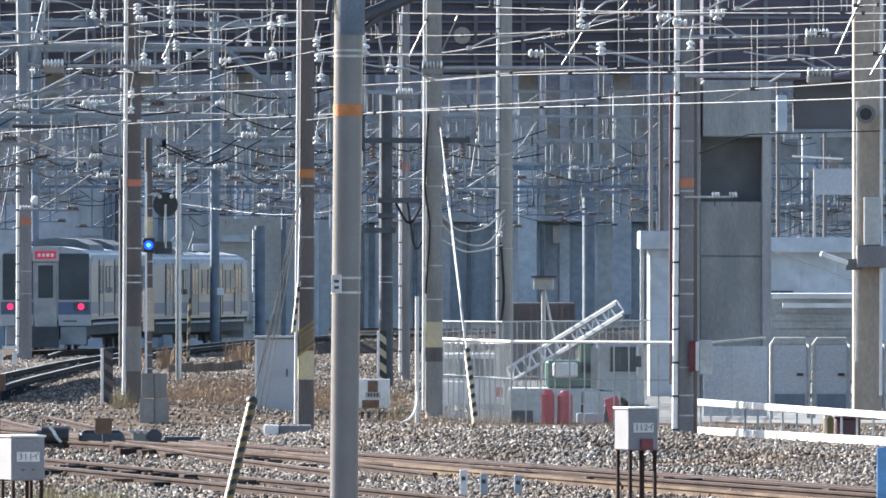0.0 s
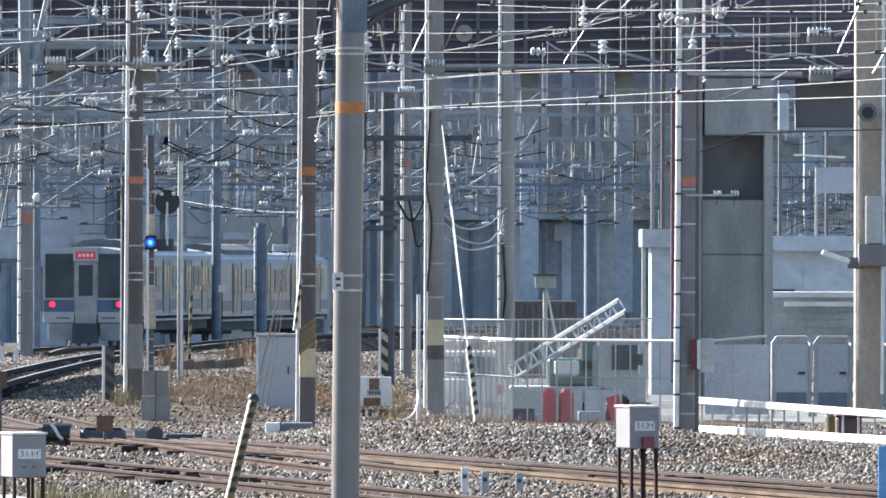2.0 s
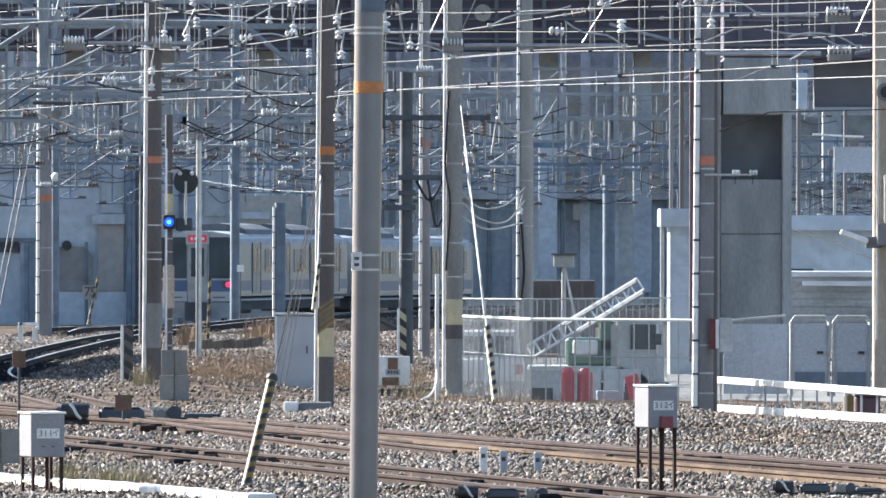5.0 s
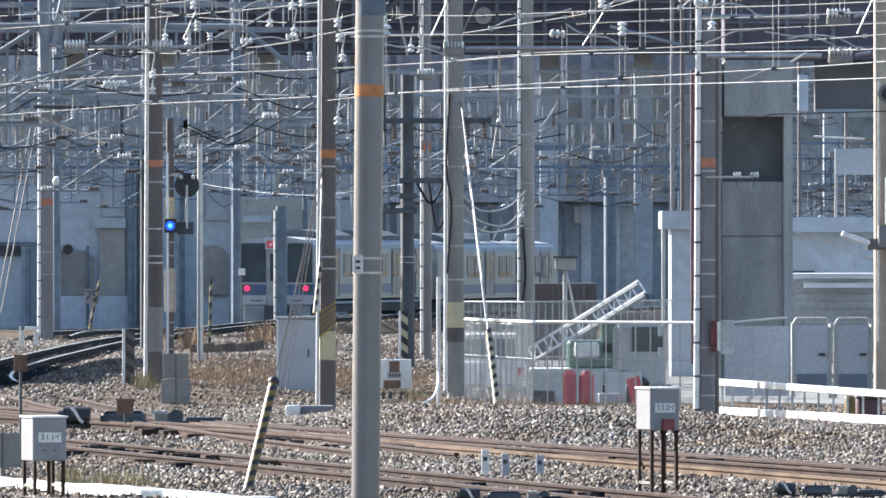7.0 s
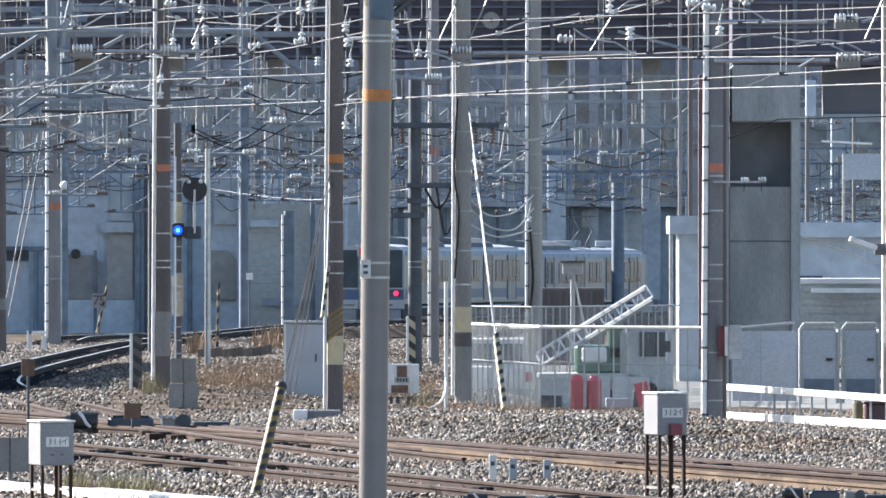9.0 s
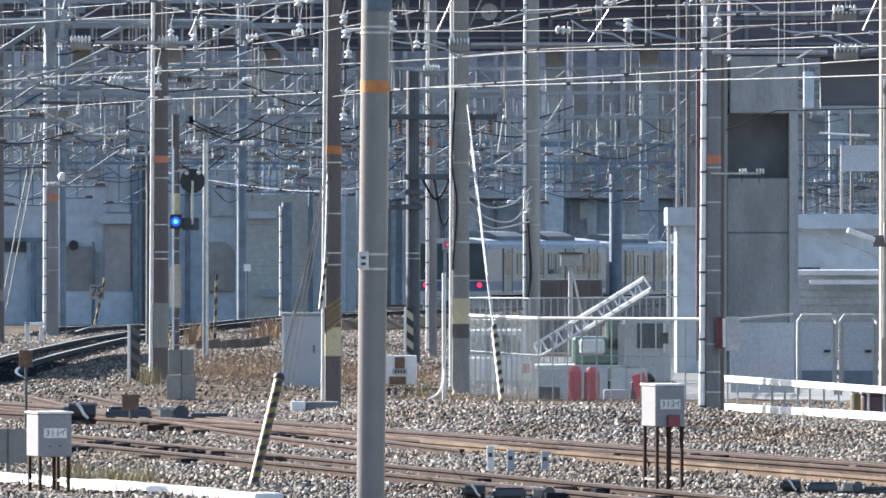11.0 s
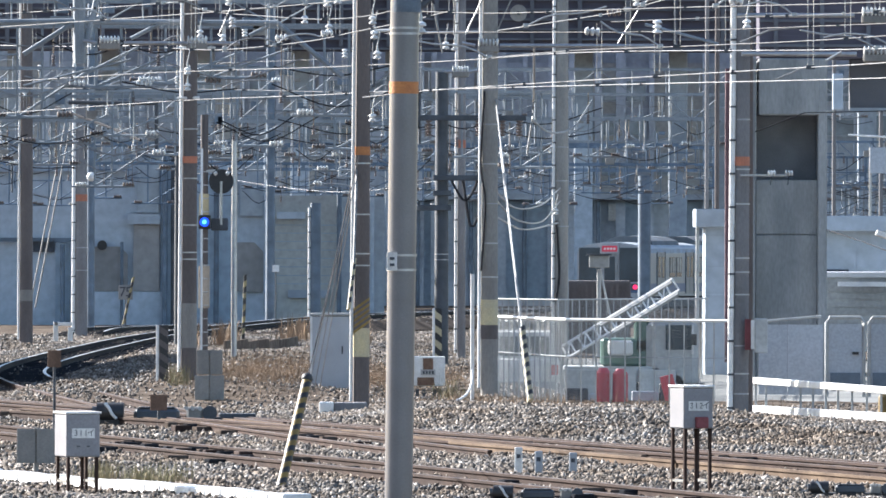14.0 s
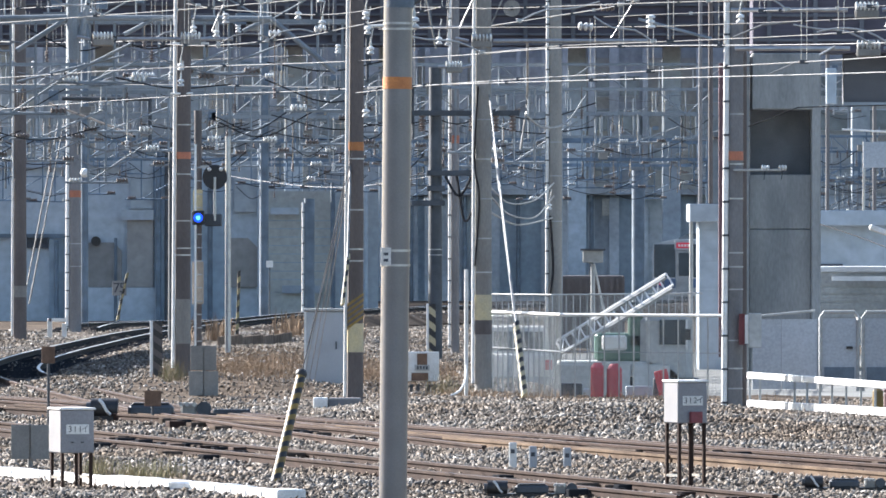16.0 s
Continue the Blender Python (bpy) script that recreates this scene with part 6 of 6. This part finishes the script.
cable([(-12.578, 240, 6.698), (-10.902, 235, 6.099), (-9.748, 230, 5.644)], 0.04, "dark sloping feeder cable", DARKWIRE)

# lattice beam with struts, fixed to the brown pole
beam = thing("strut_beam", 0, 161.16, 0, "weathered grey strut beam across the junction on the brown pole", "beam")
for a, b, r in (
    ((-7.562, 0, 8.003), (-7.864, 0, 6.667), 0.055),
    ((-9.071, 0, 6.430), (-8.047, 0, 7.077), 0.048),
    ((-9.932, 0, 7.034), (-7.993, 0, 7.066), 0.055),
    ((-7.993, 0, 7.055), (-4.201, 0, 7.034), 0.055),
    ((-7.024, 0, 6.732), (-6.356, 0, 7.077), 0.04),
    ((-4.223, 0, 7.034), (-2.984, 0, 6.010), 0.05),
    ((-8.101, 0, 5.956), (-6.895, 0, 6.560), 0.028),
    ((-9.071, 0, 5.827), (-7.024, 0, 6.333), 0.024),
    ((-4.762, 0, 6.797), (-4.201, 0, 7.077), 0.038),
    ((-8.026, 0, 8.111), (-7.993, 0, 6.258), 0.12),
):
    rodpart("strut", a, b, r, TRUSS, beam, seg=8)
rodpart("pole_head", (-5.880, 0, 6.65), (-5.880, 0, 8.2), 0.13, DARKPOLE, beam, "dark sleeve at the pole head", seg=14)

# sloping stays and pale fittings near the top
for a, b, r, m in (
    ((-0.631, 159.9, 6.808), (-0.214, 159.9, 7.706), 0.015, WIREMAT),
    ((-0.267, 159.9, 6.359), (0.278, 159.9, 7.578), 0.015, WIREMAT),
    ((-4.983, 150.0, 6.520), (-4.753, 150.0, 7.041), 0.012, WIREMAT),
    ((6.048, 130.0, 6.093), (6.413, 130.0, 6.910), 0.018, WIREMAT),
    ((6.587, 130.0, 5.781), (6.934, 130.0, 6.389), 0.018, WIREMAT),
    ((-13.870, 250.0, 0.928), (-12.767, 250.0, 6.694), 0.022, WIREMAT),
    ((-13.703, 250.0, 0.928), (-12.600, 250.0, 6.694), 0.022, WIREMAT),
    ((-12.225, 240.0, 6.843), (-9.722, 240.0, 6.827), 0.06, DARKPOLE),
    ((-9.722, 240.0, 6.859), (-9.722, 240.0, 5.447), 0.06, DARKPOLE),
    ((-9.722, 240.0, 5.447), (-8.856, 240.0, 5.415), 0.05, DARKPOLE),
    ((1.965, 140.0, 6.160), (2.302, 140.0, 6.702), 0.012, WIREMAT),
    ((3.930, 138.0, 6.130), (4.409, 138.0, 6.333), 0.016, WIREMAT),
    ((4.409, 138.0, 6.333), (5.074, 138.0, 6.398), 0.016, WIREMAT),
    ((5.255, 136.0, 5.791), (5.509, 136.0, 5.936), 0.02, GALV),
    ((4.241, 130.0, 5.364), (4.762, 130.0, 5.589), 0.012, WIREMAT),
    ((2.759, 160.0, 7.003), (4.150, 160.0, 6.629), 0.03, TRUSS),
    ((-1.519, 160.0, 6.832), (-0.150, 160.0, 6.853), 0.026, GALV),
    ((-2.368, 144.0, 6.448), (-1.848, 144.0, 6.467), 0.028, WHITE),
    ((-6.099, 160.9, 6.554), (-5.400, 160.9, 6.554), 0.028, WHITE),
    ((-6.131, 160.9, 5.597), (-5.701, 160.9, 5.607), 0.025, WHITE),
    ((-1.173, 150.0, 7.091), (-1.003, 150.0, 6.219), 0.018, WIREMAT),
    ((-0.772, 150.0, 7.122), (-0.802, 150.0, 6.540), 0.014, WIREMAT),
):
    wire((a, b), r, "steel stay or fitting of the overhead line", mat=m)


def droppers(n, seed):
    """Pairs of thin hangers that tie messenger wires to contact wires."""
    rng = random.Random(seed)
    for i in range(n):
        p = on_wire(rng)
        h = rng.uniform(0.5, 1.3)
        t = thing("dropper", p.x, p.y, p.z, "thin steel dropper on the overhead line", "dropper", "droppers of the overhead line")
        for s in (-0.035, 0.035):
            bm = bmesh.new()
            rod(bm, (s, 0, -0.02), (s * 1.1, 0, h), 0.005, seg=5)
            part("hanger_rod", bm, GALV, t)
        boxpart("clip", (0, 0, 0), (0.12, 0.04, 0.05), DARKPOLE, t)
        if rng.random() < 0.5:
            bm = bmesh.new()
            ribbed(bm, (0, 0, h), (0, 0, h + 0.2), 0.03, 0.065, 3)
            part("insulator", bm, INSUL, t, smooth=True)


droppers(60, 5)


def bell_insulators(seed):
    rng = random.Random(seed)
    for px, y, z in ((-5.66, 160, 6.86), (-5.23, 160, 6.78), (-2.06, 143, 6.08), (-2.14, 143, 5.02), (-4.83, 150, 7.44), (-6.21, 150, 7.34), (-4.80, 150, 7.18), (2.30, 140, 7.10), (2.28, 140, 6.91), (-0.93, 100, 5.44), (-3.05, 150, 7.16), (-3.02, 150, 6.71), (-2.11, 143, 6.42), (-1.01, 160, 6.65), (-0.84, 160, 6.62), (3.81, 130, 6.28), (4.22, 130, 6.74), (-2.14, 143, 6.67), (-5.90, 160, 6.15), (-5.90, 160, 5.85), (1.35, 200, 3.67), (-3.45, 150, 6.86)):
        t = thing("bell_insulator", px, y, z, "white bell insulator clamped on the overhead line", "insulator", "bell insulators")
        bm = bmesh.new()
        ribbed(bm, (0, 0, -0.14), (0, 0, 0.02), 0.03, 0.066, 2)
        part("bell", bm, INSUL, t, smooth=True)
        bm = bmesh.new()
        rod(bm, (0, 0, 0.0), (0, 0, 0.1), 0.022, 0.018, 8)
        part("cap", bm, GALV, t)
        rodpart("link", (0, 0, 0.1), (0.05, 0, 0.35), 0.012, GALV, t, seg=5)


bell_insulators(3)


def steady_arms(n, seed):
    """Curved registration arms and clamps along the overhead wires."""
    rng = random.Random(seed)
    for i in range(n):
        p = on_wire(rng)
        s = rng.choice((-1, 1))
        w = rng.uniform(0.5, 1.3)
        t = thing("steady_arm", p.x, p.y, p.z, "curved pale steady arm on the overhead line", "steady arm", "steady arms")
        bm = bmesh.new()
        tube(bm, spline([(0, 0, 0), (s * w * 0.3, 0, 0.16), (s * w * 0.7, 0, 0.2), (s * w, 0, rng.uniform(0.1, 0.4))], 0.12), 0.014, 6)
        part("arm_tube", bm, GALV if rng.random() < 0.6 else WIREMAT, t, smooth=True)
        boxpart("wire_clamp", (0, 0, 0.01), (0.09, 0.05, 0.07), GALV, t, bev=0.01)
        if rng.random() < 0.6:
            bm = bmesh.new()
            ribbed(bm, (s * w, 0, 0.2), (s * (w + 0.22), 0, 0.22), 0.025, 0.06, 3)
            part("insulator", bm, INSUL if rng.random() < 0.7 else BROWNINS, t, smooth=True)


steady_arms(34, 8)

t = thing("tension_wheel", 0.33, 145, 6.793, "pale round tensioning wheel on the overhead line", "wheel")
bm = bmesh.new()
rod(bm, (0, -0.03, 0), (0, 0.03, 0), 0.145, seg=28)
part("disc", bm, PALEPOLE, t, "pale grey disc", smooth=True)
rodpart("hub", (0, -0.06, 0), (0, 0.06, 0), 0.035, DARKPOLE, t)
t = thing("yard_lamp", -12.137, 255, 4.846, "round white lamp on a bracket of the pole", "lamp")
bm = bmesh.new()
ball(bm, (-0.15, -0.2, 0), 0.14, 14)
part("globe", bm, WHITE, t, "white globe", smooth=True)
rodpart("bracket", (-0.35, 0.1, 0.0), (0.35, 0, 0.15), 0.03, BLUEPOLE, t)
t = thing("white_frame", -12.709, 245, 0, "white painted low rail frame", "frame")
for o, h in ((-0.12, 0.55), (0.3, 0.4)):
    boxpart("upright", (o, 0, h / 2), (0.14, 0.1, h), WHITE, t, bev=0.01)
boxpart("crossbar", (0.1, 0, 0.5), (0.5, 0.1, 0.1), WHITE, t, bev=0.01)
t = thing("duct_panel", 7.61, 190, 5.886, "pale blue vertical duct on the pier", "duct")
boxpart("duct", (0, 0, 0.4), (0.229, 0.3, 0.813), WALLBLUE, t, bev=0.02)
boxpart("bracket", (-0.15, 0.15, -0.05), (0.2, 0.2, 0.05), GALV, t)


# ---------- weeds ----------
def blades(name, spots, n, hmin, hmax, spread, mat, label, seed, wide=1.0):
    rng = random.Random(seed)
    verts, faces = [], []
    for i in range(n):
        cx, cy, sx, sy = spots[rng.randrange(len(spots))]
        x, y = rng.gauss(cx, sx), rng.gauss(cy, sy)
        z = ground_z(x, y) - 0.02
        h = rng.uniform(hmin, hmax)
        a = rng.uniform(0, 2 * math.pi)
        lean = rng.uniform(0.05, spread)
        dx, dy = math.cos(a) * lean * h, math.sin(a) * lean * h
        w = (0.002 + 0.004 * rng.random()) * wide
        k = len(verts)
        b = a + math.pi / 2 + rng.uniform(-0.6, 0.6)
        ux, uy = math.cos(b) * w, math.sin(b) * w
        verts += [(x - ux, y - uy, z), (x + ux, y + uy, z), (x + dx * 0.4 + ux * 0.8, y + dy * 0.4 + uy * 0.8, z + h * 0.6), (x + dx * 0.4 - ux * 0.8, y + dy * 0.4 - uy * 0.8, z + h * 0.6), (x + dx, y + dy, z + h * (1 - lean * 0.3))]
        faces += [(k, k + 1, k + 2, k + 3), (k + 3, k + 2, k + 4)]
    me = bpy.data.meshes.new(name)
    me.from_pydata(verts, [], faces)
    me.materials.append(mat)
    return tagged(new(name, me), label, "grass", kind="stuff")


blades("dry_grass", [(-4.62, 182, 0.9, 9), (-2.695, 182, 0.8, 8), (-1.918, 178, 0.6, 6), (-4.932, 170, 0.5, 5)], 30000, 0.03, 0.15, 1.2, DRYGRASS, "dry russet grass on the bank inside the curve", 1, 1.5)
blades("dry_grass", [(-5.955, 165, 0.5, 4), (0.16, 150, 0.8, 2), (-0.549, 152, 0.5, 2), (1.642, 149, 1.5, 1)], 1700, 0.06, 0.3, 0.9, DRYGRASS, "dry pale grass along the fence foot", 2)
blades("weeds", [(-8.655, 238, 0.12, 0.5), (-7.827, 238, 0.14, 0.5), (-7.541, 239, 0.1, 0.5), (-6.068, 246, 0.18, 0.8), (-5.816, 250, 0.14, 0.8), (-3.834, 240, 0.1, 0.5)], 620, 0.3, 0.95, 0.7, DRYGRASS, "tall dry brown weeds beside the running line", 3, 3.0)
blades("weeds", [(-4.238, 99, 0.1, 0.3), (-3.937, 100, 0.15, 0.6), (-4.719, 101, 0.12, 0.5)], 700, 0.08, 0.36, 0.6, GREENWEED, "pale green weeds in the near ballast", 4)
blades("weeds", [(-5.978, 158, 0.12, 0.5), (-0.87, 155, 0.2, 1)], 300, 0.15, 0.55, 0.7, GREENWEED, "tall pale weeds beside the poles", 5)


def motions():
    walk(REARCAR, [
        (0, pose(-12.728, 270.884, 0.150, 0, 0, -3.42)),
        (1, pose(-12.514, 277.746, 0.112, 0, 0, -5.18)),
        (2, pose(-12.074, 284.598, 0.074, 0, 0, -6.80)),
        (3, pose(-11.427, 291.436, 0.037, 0, 0, -8.28)),
        (4, pose(-10.587, 298.257, -0.001, 0, 0, -9.62)),
        (5, pose(-9.572, 305.062, -0.039, 0, 0, -10.83)),
        (6, pose(-8.398, 311.851, -0.077, 0, 0, -11.90)),
        (7, pose(-7.081, 318.625, -0.115, 0, 0, -12.83)),
        (8, pose(-5.636, 325.388, -0.153, 0, 0, -13.62)),
        (9, pose(-4.080, 332.144, -0.191, 0, 0, -14.28)),
        (10, pose(-2.427, 338.895, -0.229, 0, 0, -14.79)),
        (11, pose(-0.694, 345.649, -0.268, 0, 0, -15.16)),
        (12, pose(1.103, 352.410, -0.306, 0, 0, -15.39)),
        (13, pose(2.949, 359.185, -0.345, 0, 0, -15.48)),
        (14, pose(4.828, 365.981, -0.383, 0, 0, -15.42)),
        (15, pose(6.723, 372.803, -0.422, 0, 0, -15.22)),
        (16, pose(8.617, 379.661, -0.462, 0, 0, -14.87)),
    ])
    walk(LEADCAR, [
        (0, pose(-11.437, 291.336, 0.037, 0, 0, -8.26)),
        (1, pose(-10.602, 298.151, -0.001, 0, 0, -9.60)),
        (2, pose(-9.592, 304.942, -0.038, 0, 0, -10.81)),
        (3, pose(-8.424, 311.710, -0.076, 0, 0, -11.88)),
        (4, pose(-7.115, 318.457, -0.114, 0, 0, -12.81)),
        (5, pose(-5.681, 325.186, -0.152, 0, 0, -13.60)),
        (6, pose(-4.138, 331.901, -0.190, 0, 0, -14.25)),
        (7, pose(-2.500, 338.605, -0.228, 0, 0, -14.77)),
        (8, pose(-0.784, 345.305, -0.266, 0, 0, -15.15)),
        (9, pose(0.994, 352.005, -0.304, 0, 0, -15.38)),
        (10, pose(2.819, 358.712, -0.342, 0, 0, -15.48)),
        (11, pose(4.676, 365.433, -0.380, 0, 0, -15.43)),
        (12, pose(6.548, 372.174, -0.419, 0, 0, -15.25)),
        (13, pose(8.419, 378.942, -0.457, 0, 0, -14.91)),
        (14, pose(10.273, 385.744, -0.496, 0, 0, -14.43)),
        (15, pose(12.092, 392.588, -0.535, 0, 0, -13.80)),
        (16, pose(13.858, 399.479, -0.574, 0, 0, -13.02)),
    ])


motions()
